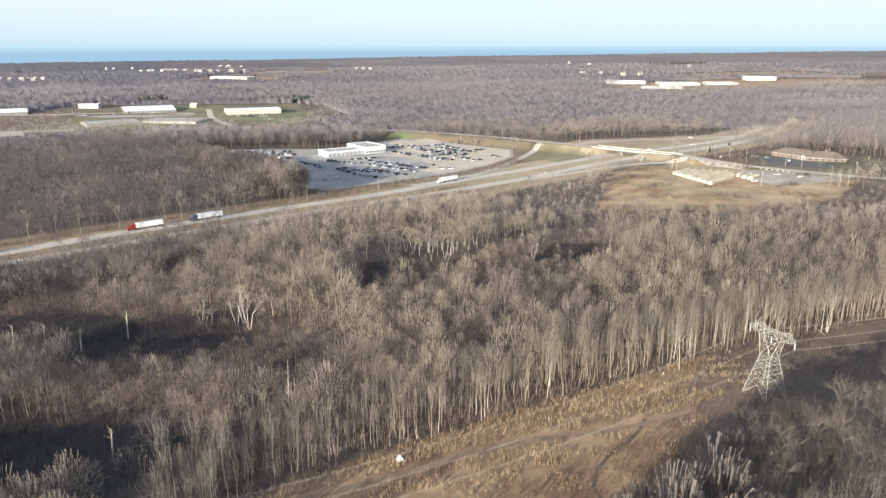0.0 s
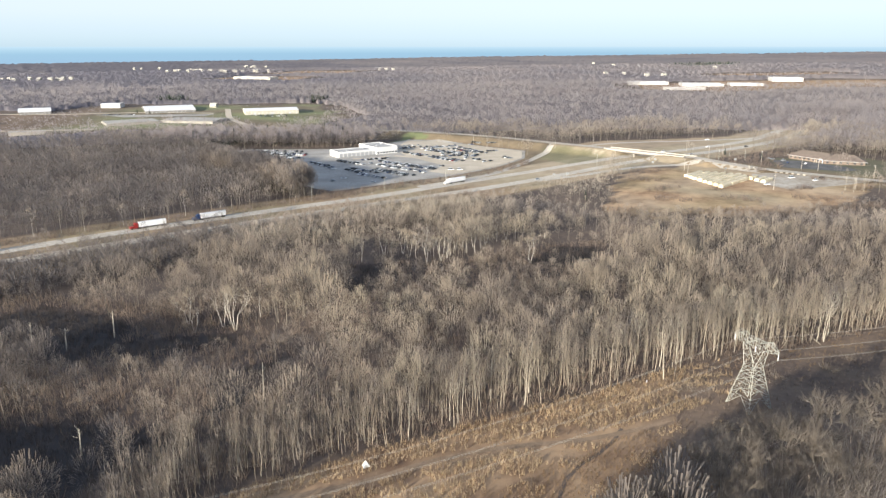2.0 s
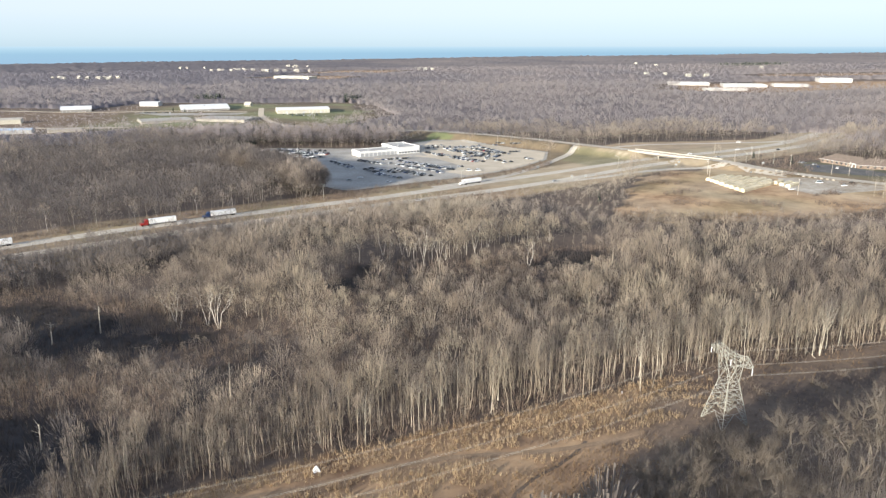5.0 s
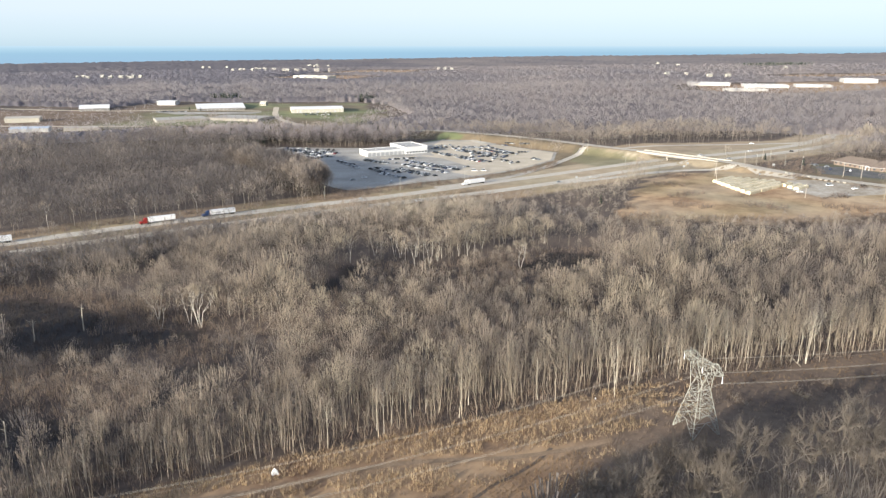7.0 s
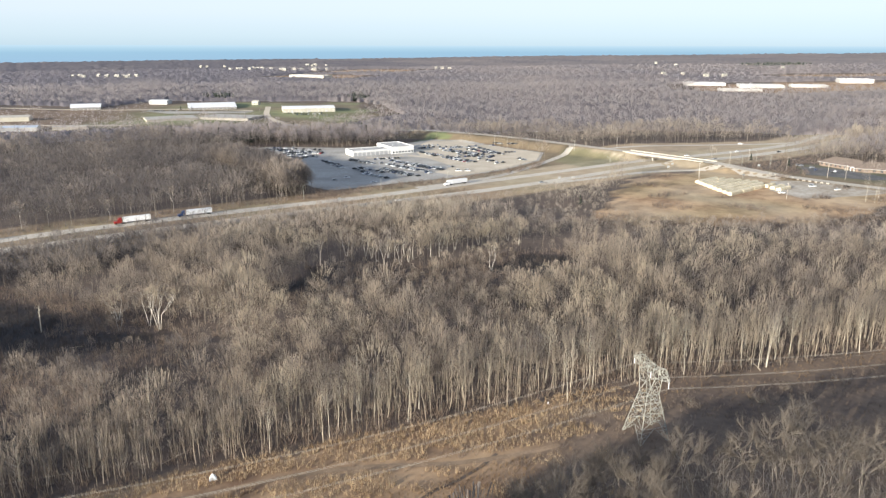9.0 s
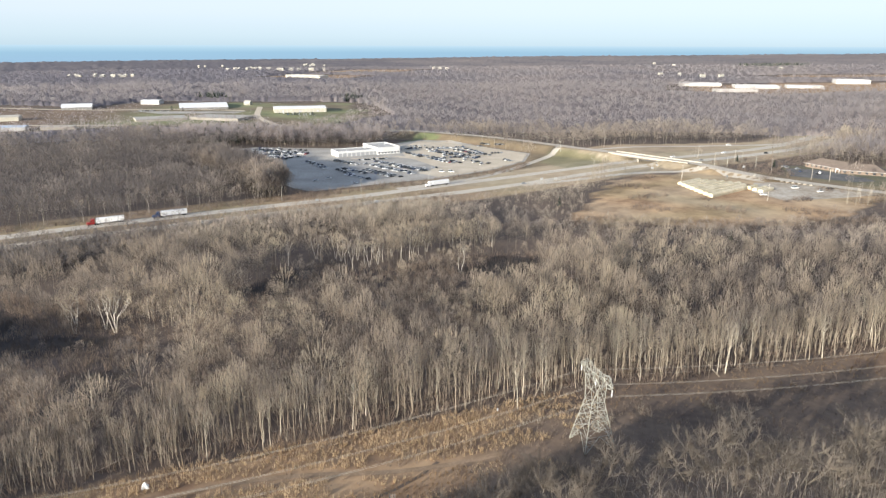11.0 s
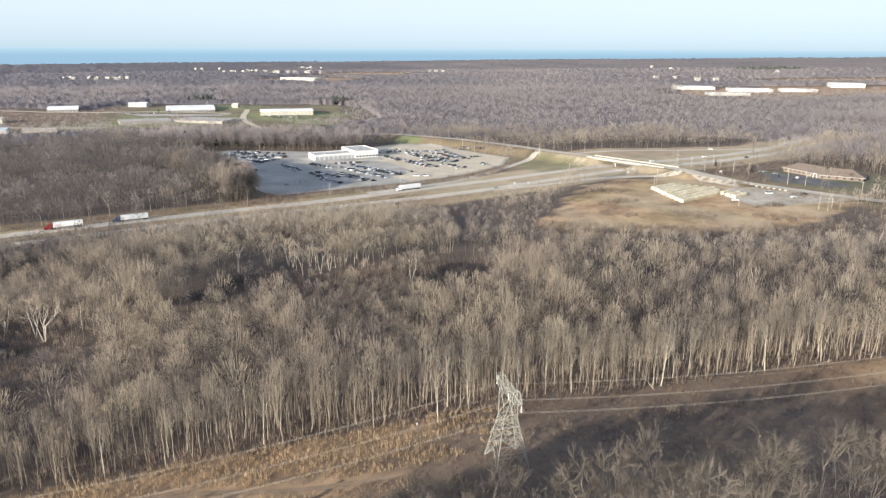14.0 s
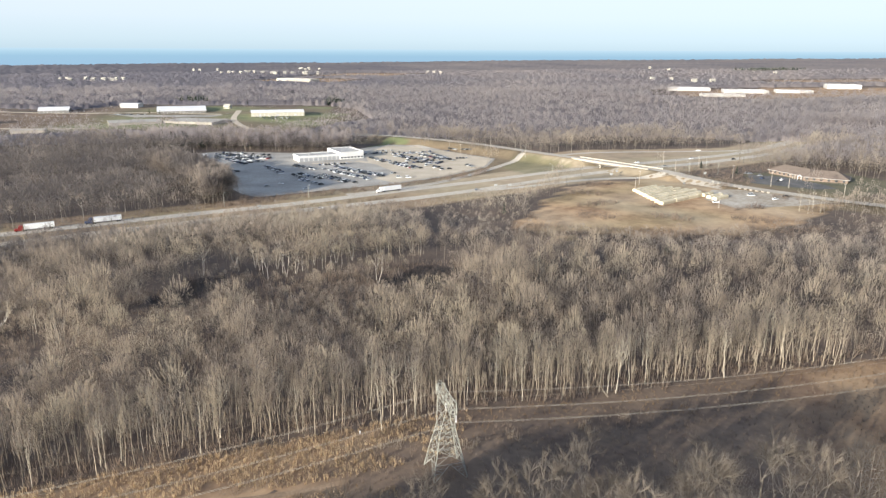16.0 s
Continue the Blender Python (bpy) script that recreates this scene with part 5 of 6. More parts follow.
def hall(name, a, b, depth, tall, wall, roof, label, pitch=0.0, bays=0, doors=0, windows=0, category="building"):
    """A low hall whose front wall runs from a to b, with the body behind it. Parts: walls, roof, wall ribs, doors, windows."""
    a, b = Vector((*a, 0)), Vector((*b, 0))
    long = (b - a).length
    turn = math.atan2(b.y - a.y, b.x - a.x)
    z = min(height(a.x, a.y), height(b.x, b.y))
    root = tagged(new(name), label, category)
    root.location, root.rotation_euler = (a.x, a.y, z), (0, 0, turn)
    part("wall", slab(bmesh.new(), rect(0, 0, long, depth), -1.5, tall), wall, root)
    bm = bmesh.new()
    e = 0.5
    if pitch:
        prof = [(-e, tall + 0.05), (depth / 2, tall + pitch), (depth + e, tall + 0.05), (depth + e, tall + 0.3), (depth / 2, tall + pitch + 0.3), (-e, tall + 0.3)]
        ends = [[bm.verts.new((x, y, h)) for y, h in prof] for x in (-e, long + e)]
        for k in range(6):
            bm.faces.new((ends[0][k], ends[0][(k + 1) % 6], ends[1][(k + 1) % 6], ends[1][k]))
        for q in ((0, 1, 4, 5), (1, 2, 3, 4)):
            bm.faces.new([ends[0][i] for i in q])
            bm.faces.new([ends[1][i] for i in q])
        bmesh.ops.recalc_face_normals(bm, faces=bm.faces[:])
        part("roof", bm, roof, root)
        for x in (0.02, long - 0.02):
            gable = bmesh.new()
            gable.faces.new([gable.verts.new(p) for p in ((x, 0.1, tall), (x, depth - 0.1, tall), (x, depth / 2, tall + pitch))])
            part("gable", gable, wall, root)
    else:
        part("roof", slab(bm, rect(0.35, 0.35, long - 0.35, depth - 0.35), tall + 0.01, tall + 0.12), roof, root)
        for k, r in enumerate((rect(-0.1, -0.1, long + 0.1, 0.3), rect(-0.1, depth - 0.3, long + 0.1, depth + 0.1), rect(-0.1, 0.3, 0.3, depth - 0.3), rect(long - 0.3, 0.3, long + 0.1, depth - 0.3))):
            part("parapet", slab(bmesh.new(), r, tall - 0.3, tall + 0.7), wall, root)
        for k in range(max(2, int(long / 16))):
            x = long * (k + 0.6) / max(2, int(long / 16))
            y = depth * (0.35 + 0.3 * (k % 2))
            part("roof_unit", boxed(x - 1, y - 0.8, tall + 0.12, x + 1, y + 0.8, tall + 1.3, bevel=0.08), M_SILVER, root, "grey rooftop ventilation unit")
    for k in range(bays):
        x = long * (k + 0.5) / bays
        part("wall_rib", boxed(x - 0.15, -0.12, -0.5, x + 0.15, -0.003, tall - 0.35), roof, root)
    for k in range(doors):
        x = long * (k + 0.5) / doors
        part("roller_door", boxed(x - 1.9, -0.08, 0, x + 1.9, -0.004, 3.6), M_SILVER, root, "grey roller door")
    for k in range(windows):
        x = long * (k + 0.5) / windows
        part("window", boxed(x - 1.1, -0.06, 1.0, x + 1.1, -0.004, 2.5), M_GLASS, root, "dark window pane")
    return root


# car dealer: a long service wing and a taller showroom
hall("service_wing", (-115, 706), (-80, 731), 21, 5.0, M_DEALERWALL, M_FLATROOF, "long white flat-roofed service wing with bay doors", doors=9)
hall("showroom", (-80, 729), (-60, 744), 38, 6.6, M_DEALERWALL, M_FLATROOF, "white flat-roofed showroom with a glazed front", windows=7)
# the works on the left
hall("warehouse", (-670, 1070), (-632, 1092), 44, 4.2, M_DIMWALL, M_WHITEROOF, "grey metal warehouse with a low curved roof", pitch=4.2, bays=8)
hall("warehouse", (-597, 1177), (-566, 1181), 22, 6.5, M_WHITEWALL, M_WHITEROOF, "small square white warehouse", pitch=1.0, bays=6)
hall("warehouse", (-490, 1107), (-424, 1142), 84, 3.6, M_DIMWALL, M_WHITEROOF, "wide grey warehouse with a shallow white gable roof", pitch=4.6, bays=12)
hall("warehouse", (-330, 1100), (-255, 1131), 48, 6.0, M_CREAMWALL, M_WHITEROOF, "long cream warehouse with a pale roof and parked cars before it", pitch=2.2, bays=14, doors=3)
hall("factory", (-480, 962), (-424, 1002), 46, 3.4, M_CONCRETE, M_TANROOF, "low factory with a weathered flat grey roof", pitch=0.9, bays=12)
hall("factory", (-424, 1006), (-345, 996), 50, 3.4, M_CONCRETE, M_TANROOF, "low factory with a wide weathered flat roof", pitch=0.9, bays=16)
hall("storage_shed", (-613, 840), (-571, 857), 18, 5.0, M_WHITEWALL, M_BLUEROOF, "long shed with a pale blue metal roof", pitch=1.8, bays=10)
hall("storage_shed", (-556, 866), (-520, 884), 12, 4.0, M_CONCRETE, M_TANROOF, "low grey storage shed", pitch=1.0, bays=8)
hall("storage_shed", (-690, 930), (-650, 948), 20, 6.0, M_CREAMWALL, M_TANROOF, "tan shed with a grey roof", pitch=2.0, bays=8)
# far halls
hall("distant_warehouse", (396, 1752), (486, 1740), 50, 6, M_WHITEWALL, M_WHITEROOF, "distant white distribution hall")
hall("distant_warehouse", (500, 1676), (590, 1664), 60, 5.5, M_WHITEWALL, M_WHITEROOF, "distant long white distribution hall")
hall("distant_warehouse", (432, 1556), (516, 1560), 24, 5, M_WHITEWALL, M_WHITEROOF, "distant low white hall")
hall("distant_warehouse", (612, 1690), (684, 1680), 36, 5, M_WHITEWALL, M_BLUEROOF, "distant hall with a pale blue roof")
hall("distant_warehouse", (766, 1835), (836, 1823), 50, 9, M_WHITEWALL, M_WHITEROOF, "distant tall white hall")
hall("distant_warehouse", (-681, 2125), (-560, 2080), 40, 8, M_CREAMWALL, M_WHITEROOF, "distant long white hall above the trees")


def cottage(x, y, turn, wide=11, deep=8, tall=3.6):
    root = hall("house", (x, y), (x + wide * math.cos(turn), y + wide * math.sin(turn)), deep, tall, M_CREAMWALL, M_TANROOF, "small distant white house among trees", pitch=3.0, windows=3, category="house")
    root.location.z += 6 if y > 1300 else 0
    part("foundation", boxed(0.1, 0.1, -9, wide - 0.1, deep - 0.1, -1.4), M_CONCRETE, root)


hr = random.Random(5)
for x, y in ((-1062, 2619), (-1012, 2611), (-1004, 2672), (-949, 2664), (-884, 2592), (-898, 3014), (-949, 3106), (-1195, 1996), (-1162, 1991), (-1295, 2858), (518, 3030), (550, 2775), (412, 2158), (460, 2143), (505, 2056), (550, 2044), (-300, 2687), (832, 2479), (-860, 2560), (-800, 2580), (-760, 2610), (-1230, 2010), (-1130, 2040), (-424, 1206)):
    cottage(x, y, hr.uniform(-0.5, 0.5), hr.uniform(8, 14), 8, hr.uniform(3.0, 4.2))
    if y > 1900 and x < 0:
        for k in range(2):
            cottage(x + hr.uniform(-70, 70), y + hr.uniform(-40, 60), hr.uniform(-0.5, 0.5), hr.uniform(7, 11), 7, hr.uniform(2.6, 3.6))


def hip_roof(bm, corners, z, rise, over=0.9):
    """Four slopes over a rectangle, the ridge along its longer side."""
    c = [Vector((x, y, z)) for x, y in corners]
    mid = sum(c, Vector()) / 4
    c = [p + (p - mid).normalized() * over for p in c]
    if (c[1] - c[0]).length < (c[2] - c[1]).length:
        c = c[1:] + c[:1]
    e0, e1 = (c[0] + c[3]) / 2, (c[1] + c[2]) / 2
    inset = (c[3] - c[0]).length / 2
    way = (e1 - e0).normalized()
    r0, r1 = e0 + way * inset + Vector((0, 0, rise)), e1 - way * inset + Vector((0, 0, rise))
    v = [bm.verts.new(p) for p in c] + [bm.verts.new(r0), bm.verts.new(r1)] + [bm.verts.new(p - Vector((0, 0, 0.3))) for p in c]
    for f in ((0, 1, 5, 4), (1, 2, 5), (2, 3, 4, 5), (3, 0, 4), (0, 6, 7, 1), (1, 7, 8, 2), (2, 8, 9, 3), (3, 9, 6, 0), (9, 8, 7, 6)):
        bm.faces.new([v[i] for i in f])
    bmesh.ops.recalc_face_normals(bm, faces=bm.faces[:])
    return bm


def inn():
    root = tagged(new("inn"), "low brick inn with brown hip roofs and a white arched entrance", "building")
    z = height(330, 640)
    a, b, c = Vector((311, 668)), Vector((331, 632)), Vector((356, 622))

    def wing(p, q, deep):
        way = (q - p).normalized()
        back = Vector((way.y, -way.x)) * -1.0
        if back.y < 0 and back.x < 0:
            back = -back
        return [tuple(p), tuple(q), tuple(q + back * deep), tuple(p + back * deep)]

    for p, q, deep in ((a, b, 17), (b - Vector((4, -2)), c, 18)):
        foot = wing(p, q, deep)
        part("wall", slab(bmesh.new(), foot, z - 1, z + 2.9), M_BRICK, root)
        part("roof", hip_roof(bmesh.new(), foot, z + 3.05, 4.8, 1.6), M_BROWNROOF, root, "brown shingled hip roof")
        mid = sum((Vector(c) for c in foot), Vector((0, 0))) / 4
        eave = [Vector(c) + (Vector(c) - mid).normalized() * 1.7 for c in foot]
        for c0, c1 in zip(eave, eave[1:] + eave[:1]):
            part("fascia", bar(bmesh.new(), (c0.x, c0.y, z + 2.86), (c1.x, c1.y, z + 2.86), 0.26), M_WHITEWALL, root, "pale fascia board")
        way = (q - p).normalized()
        out = Vector((-way.y, way.x))
        if out.y > 0:
            out = -out
        n = int((q - p).length / 4.5)
        for k in range(n):
            m = p + (q - p) * ((k + 0.5) / n) + out * 0.06
            r = [tuple(m - way * 0.9 - out * 0.05), tuple(m + way * 0.9 - out * 0.05), tuple(m + way * 0.9 + out * 0.04), tuple(m - way * 0.9 + out * 0.04)]
            part("window", slab(bmesh.new(), r, z + 0.8, z + 2.3), M_GLASS, root, "dark window pane")
    # arched porch
    bm = bmesh.new()
    for t in range(13):
        t0, t1 = math.pi * t / 12, math.pi * (t + 1) / 12
        base = Vector((325, 636, z))
        u = Vector((0.86, -0.5, 0))
        if t < 12:
            bar(bm, base + u * 1.35 * math.cos(t0) + Vector((0, 0, 2.1 + 1.35 * math.sin(t0))), base + u * 1.35 * math.cos(t1) + Vector((0, 0, 2.1 + 1.35 * math.sin(t1))), 0.38)
    for s in (-1, 1):
        bar(bm, Vector((325, 636, z)) + Vector((0.86, -0.5, 0)) * 1.35 * s, Vector((325, 636, z + 2.15)) + Vector((0.86, -0.5, 0)) * 1.35 * s, 0.38)
    part("entrance_arch", bm, M_WHITEPAINT, root, "white arched entrance")
    for k in range(-3, 4):
        if abs(k) > 1:
            p = Vector((325, 636, z)) + Vector((0.86, -0.5, 0)) * 1.7 * k
            part("porch_column", bar(bmesh.new(), p, p + Vector((0, 0, 2.7)), 0.3), M_CREAMWALL, root)


inn()


# ---- stacked rows in the field ----
def bale_rows():
    """Rows of pale wrapped stacks lying side by side on the cleared field."""
    e = Vector((0.682, 0.731, 0))
    f = Vector((0.267, -0.964, 0))
    rnd = random.Random(8)
    bm = bmesh.new()
    prof = [(-1.85, 0), (-1.9, 1.3), (-1.5, 2.0), (0, 2.3), (1.5, 2.0), (1.9, 1.3), (1.85, 0)]
    ends = [[bm.verts.new((x, y, h)) for y, h in prof] for x in (-2.6, 2.6)]
    for k in range(7):
        bm.faces.new((ends[0][k], ends[0][(k + 1) % 7], ends[1][(k + 1) % 7], ends[1][k]))
    bm.faces.new(ends[0])
    bm.faces.new(ends[1][::-1])
    bmesh.ops.recalc_face_normals(bm, faces=bm.faces[:])
    shape = bpy.data.meshes.new("bale")
    bm.to_mesh(shape)
    bm.free()
    shape.materials.append(M_STACK)
    turn = math.atan2(e.y, e.x)

    def row(start, count):
        root = tagged(new("bale_row"), "row of pale wrapped bales laid end to end in the field", "bale row", "rows of pale bales")
        root.location, root.rotation_euler = (start.x, start.y, height(start.x, start.y)), (0, 0, turn)
        tall = rnd.uniform(0.95, 1.2)
        for k in range(count):
            ob = new("bale", shape)
            ob.parent = root
            x, y = start.x + e.x * 5.26 * (k + 0.5), start.y + e.y * 5.26 * (k + 0.5)
            ob.location = (5.26 * (k + 0.5) + rnd.uniform(-0.05, 0.05), rnd.uniform(-0.12, 0.12), height(x, y) - root.location.z - 0.05)
            ob.rotation_euler = (0, 0, rnd.uniform(-0.015, 0.015))
            ob.scale = (1.01, rnd.uniform(0.97, 1.03), rnd.uniform(0.97, 1.03) * tall)

    for k in range(8):
        row(Vector((190, 575, 0)) + f * 6.7 * k, (5, 6, 7, 8, 9, 10, 10, 9)[k])
    for k, c in enumerate((2, 3, 3)):
        row(Vector((236, 562, 0)) + f * 6.9 * k + e * (1.0 + k), c)


bale_rows()


# ---- vehicles ----
def car_kind(paint, label, long=4.6, tall=1.5, van=False):
    root = tagged(new("car"), label, "car", "parked cars")
    bm = bmesh.new()
    prof = [(-long / 2, 0.35), (-long / 2, 0.85), (-long / 2 + 0.15, 0.95), (long * 0.18, 0.98), (long / 2 - 0.15, 0.85), (long / 2, 0.6), (long / 2, 0.35)]
    ends = [[bm.verts.new((x, y, h)) for x, h in prof] for y in (-0.9, 0.9)]
    n = len(prof)
    for k in range(n):
        bm.faces.new((ends[0][k], ends[0][(k + 1) % n], ends[1][(k + 1) % n], ends[1][k]))
    bm.faces.new(ends[0])
    bm.faces.new(ends[1][::-1])
    bmesh.ops.recalc_face_normals(bm, faces=bm.faces[:])
    part("body", bm, paint, root)
    r0, r1 = (-long / 2 + 0.1, long * 0.3) if van else (-long * 0.40, long * 0.22)
    bm = bmesh.new()
    low = [bm.verts.new(p) for p in ((r0, -0.82, 0.94), (r1, -0.82, 0.94), (r1, 0.82, 0.94), (r0, 0.82, 0.94))]
    high = [bm.verts.new(p) for p in ((r0 + 0.35, -0.66, tall), (r1 - 0.65, -0.66, tall), (r1 - 0.65, 0.66, tall), (r0 + 0.35, 0.66, tall))]
    for k in range(4):
        bm.faces.new((low[k], low[(k + 1) % 4], high[(k + 1) % 4], high[k]))
    part("cabin_glass", bm, M_GLASS, root, "dark car glass")
    part("roof", boxed(r0 + 0.3, -0.68, tall - 0.02, r1 - 0.6, 0.68, tall + 0.05), paint, root)
    for x in (-long * 0.31, long * 0.31):
        for y in (-0.88, 0.66):
            part("wheel", bar(bmesh.new(), (x, y, 0.32), (x, y + 0.22, 0.32), 0.45, sides=8), M_RUBBER, root)
    root.location = (0, 0, -50)
    return root


car_kinds = [car_kind(M_WHITEPAINT, "white car parked on the lot"), car_kind(M_BLACKPAINT, "black car parked on the lot"), car_kind(M_SILVER, "silver car parked on the lot"), car_kind(M_BLACKPAINT, "black parked sport utility vehicle", 4.8, 1.75, True),
             car_kind(M_REDPAINT, "dark red car parked on the lot"), car_kind(M_BLUEPAINT, "dark blue car parked on the lot"), car_kind(M_WHITEPAINT, "white van parked on the lot", 5.2, 2.1, True)]
first_use = set()
car_count, far_cars = [0], []
car_rnd = random.Random(31)
CAR_WEIGHTS = (5, 4.5, 6, 3, 0.3, 2, 1.2)


def park(x, y, turn, kind=None, lift=0.14):
    k = kind if kind is not None else car_rnd.choices(range(7), CAR_WEIGHTS)[0]
    m = Matrix.Translation((x, y, height(x, y) + lift)) @ Matrix.Rotation(turn, 4, "Z")
    car_count[0] += 1
    if car_count[0] > 270 and kind is None:
        far_cars.append((k, m))
    elif k in first_use:
        copy_thing(car_kinds[k], m)
    else:
        first_use.add(k)
        car_kinds[k].matrix_basis = m


def car_row(a, b, gap=3.0, fill=0.9, square=True):
    """A row of parked cars from a to b, nose outwards."""
    a, b = Vector(a), Vector(b)
    way = (b - a).normalized()
    turn = math.atan2(way.y, way.x) + (math.pi / 2 if square else 0)
    for k in range(int((b - a).length / gap) + 1):
        if car_rnd.random() < fill:
            p = a + way * gap * k
            park(p.x + car_rnd.uniform(-0.2, 0.2), p.y + car_rnd.uniform(-0.3, 0.3), turn + car_rnd.uniform(-0.05, 0.05) + (math.pi if car_rnd.random() < 0.3 else 0))


for a, b in (((-226, 735), (-205, 690)), ((-215, 738), (-196, 695)), ((-180, 668), (-150, 640)), ((-110, 680), (-84, 664)), ((-89, 690), (-62, 704)), ((-71, 684), (-16, 642)), ((-66, 678), (-14, 637)), ((-69, 661), (-25, 626)), ((-70, 638), (-32, 606)), ((-73, 634), (-36, 603)), ((-95, 634), (-74, 610)), ((-80, 610), (-56, 592)),
             ((-218, 742), (-152, 726)), ((-214, 735), (-152, 719)), ((-206, 717), (-158, 692)), ((-190, 712), (-150, 700)), ((-183, 698), (-160, 683)), ((-136, 674), (-105, 634)), ((-66, 766), (-45, 782)), ((-52, 743), (-34, 722)), ((-20, 750), (3, 738)), ((-36, 772), (-5, 786)), ((3, 786), (27, 750)),
             ((-28, 649), (-8, 657))):
    car_row(a, b, 2.9, 0.86)
for a, b in (((-214, 752), (-160, 742)), ((-198, 724), (-150, 710)), ((-112, 685), (-88, 671)), ((-60, 670), (-24, 642)), ((-62, 652), (-22, 620)), ((-15, 756), (8, 744)), ((-12, 730), (14, 716)), ((0, 770), (22, 742)), ((-60, 790), (-40, 800)), ((-128, 668), (-108, 642))):
    car_row(a, b, 3.2, 0.66)
for a, b in (((-29, 782), (0, 796)), ((12, 747), (46, 758)), ((-10, 717), (11, 728)), ((19, 814), (44, 796)), ((48, 712), (58, 699)), ((-54, 778), (20, 808)), ((-44, 730), (6, 682)), ((-40, 735), (10, 687)), ((-30, 758), (24, 716)), ((-25, 763), (29, 721)), ((-6, 772), (36, 738)), ((20, 700), (40, 684)), ((-78, 668), (-32, 632)), ((-92, 640), (-60, 614))):
    car_row(a, b, 3.4, 0.6)
for a, b in (((-545, 1082), (-500, 1092)), ((-318, 1090), (-268, 1110)), ((-300, 1078), (-262, 1094)), ((292, 664), (300, 652))):
    car_row(a, b, 3.4, 0.6)
for x, y, k, t in ((-1, 636, 6, 0.3), (7, 637, 6, 0.2), (12, 705, 6, 1.0), (22, 694, 0, 1.0), (30, 683, 6, 0.9), (-97, 578, 2, 0.8), (-90, 590, 0, 0.3), (-63, 573, 0, 0.7), (271, 568, 6, 0.3), (284, 556, 0, 0.5), (294, 567, 1, 0.5), (311, 633, 0, 1.0), (241, 541, 0, 0.3), (306, 628, 1, 1.0), (298, 640, 5, 1.0)):
    park(x, y, t, k)


def joined_cars():
    """The remaining cars of the lot, too many to count, as one mesh."""
    verts, faces, index, mats = [], [], [], []
    for k, m in far_cars:
        for piece in car_kinds[k].children:
            me = piece.data
            if me.materials[0] not in mats:
                mats.append(me.materials[0])
            start = len(verts)
            verts += [tuple(m @ v.co) for v in me.vertices]
            for p in me.polygons:
                faces.append([start + i for i in p.vertices])
                index.append(mats.index(me.materials[0]))
    me = bpy.data.meshes.new("parked_cars")
    me.from_pydata(verts, [], faces)
    for mat in mats:
        me.materials.append(mat)
    me.polygons.foreach_set("material_index", np.array(index, np.int32))
    tagged(new("parked_cars", me), "closely parked cars on the dealer's lot", "cars", kind="stuff")


joined_cars()


def semi_truck(x, y, turn, paint, label):
    z = height(x, y) + 0.13
    root = tagged(new("semi_truck"), label, "truck", "trucks on the highway")
    root.location, root.rotation_euler = (x, y, z), (0, 0, turn)
    part("trailer", boxed(-9.5, -1.3, 1.15, 6.7, 1.3, 4.1, bevel=0.08), M_WHITEPAINT, root, "long white box trailer")
    part("trailer_frame", boxed(-9.2, -0.6, 0.85, 6.4, 0.6, 1.14), M_RUBBER, root)
    cab = bmesh.new()
    prof = [(7.4, 0.7), (7.4, 3.9), (8.6, 3.95), (9.5, 3.2), (9.9, 2.1), (11.6, 1.9), (12.0, 1.6), (12.0, 0.6)]
    ends = [[cab.verts.new((px, py, h)) for px, h in prof] for py in (-1.2, 1.2)]
    n = len(prof)
    for k in range(n):
        cab.faces.new((ends[0][k], ends[0][(k + 1) % n], ends[1][(k + 1) % n], ends[1][k]))
    cab.faces.new(ends[0])
    cab.faces.new(ends[1][::-1])
    bmesh.ops.recalc_face_normals(cab, faces=cab.faces[:])
    cab_ob = part("cab", cab, paint, root)
    part("windscreen", slab(bmesh.new(), rect(9.72, -1.0, 9.98, 1.0), 2.15, 2.9), M_GLASS, cab_ob, "dark windscreen")
    for wx in (-8.2, -6.9, 6.0, 7.3, 10.9):
        for wy in (-1.25, 0.75):
            part("wheel", bar(bmesh.new(), (wx, wy, 0.5), (wx, wy + 0.5, 0.5), 0.71, sides=10), M_RUBBER, root)


def on_line(line, x, offset):
    """A point of a road at this x, a way to its right, and the road's heading."""
    s = smooth_line(line, 2.0)
    k = int(np.argmin(abs(s[:, 0] - x)))
    w = s[min(k + 1, len(s) - 1)] - s[k - 1]
    w /= np.linalg.norm(w)
    return s[k, 0] + w[1] * offset, s[k, 1] - w[0] * offset, math.atan2(w[1], w[0])


for x, o, paint, label in ((-180, -2.5, M_REDPAINT, "semi-trailer truck with a red cab and white trailer"), (-150, -2.5, M_BLUEPAINT, "semi-trailer truck with a dark blue cab and white trailer"), (-246, -2.5, M_WHITEPAINT, "white semi-trailer truck on the highway"), (6, -2.5, M_WHITEPAINT, "white semi-trailer truck on the highway")):
    px, py, turn = on_line(HIGHWAY_A, x, o)
    semi_truck(px, py, turn + math.pi, paint, label)
for x, o, k, line, back in ((-30, 2, 0, HIGHWAY_B, 0), (70, 2, 2, HIGHWAY_B, 0), (210, -2, 0, HIGHWAY_A, 1), (262, 2, 0, HIGHWAY_A, 1), (300, 2, 1, HIGHWAY_B, 0), (230, 2, 2, HIGHWAY_B, 0), (280, -1.8, 0, RAMP_BACK, 0)):
    px, py, turn = on_line(line, x, o)
    park(px, py, turn + math.pi * back, k)


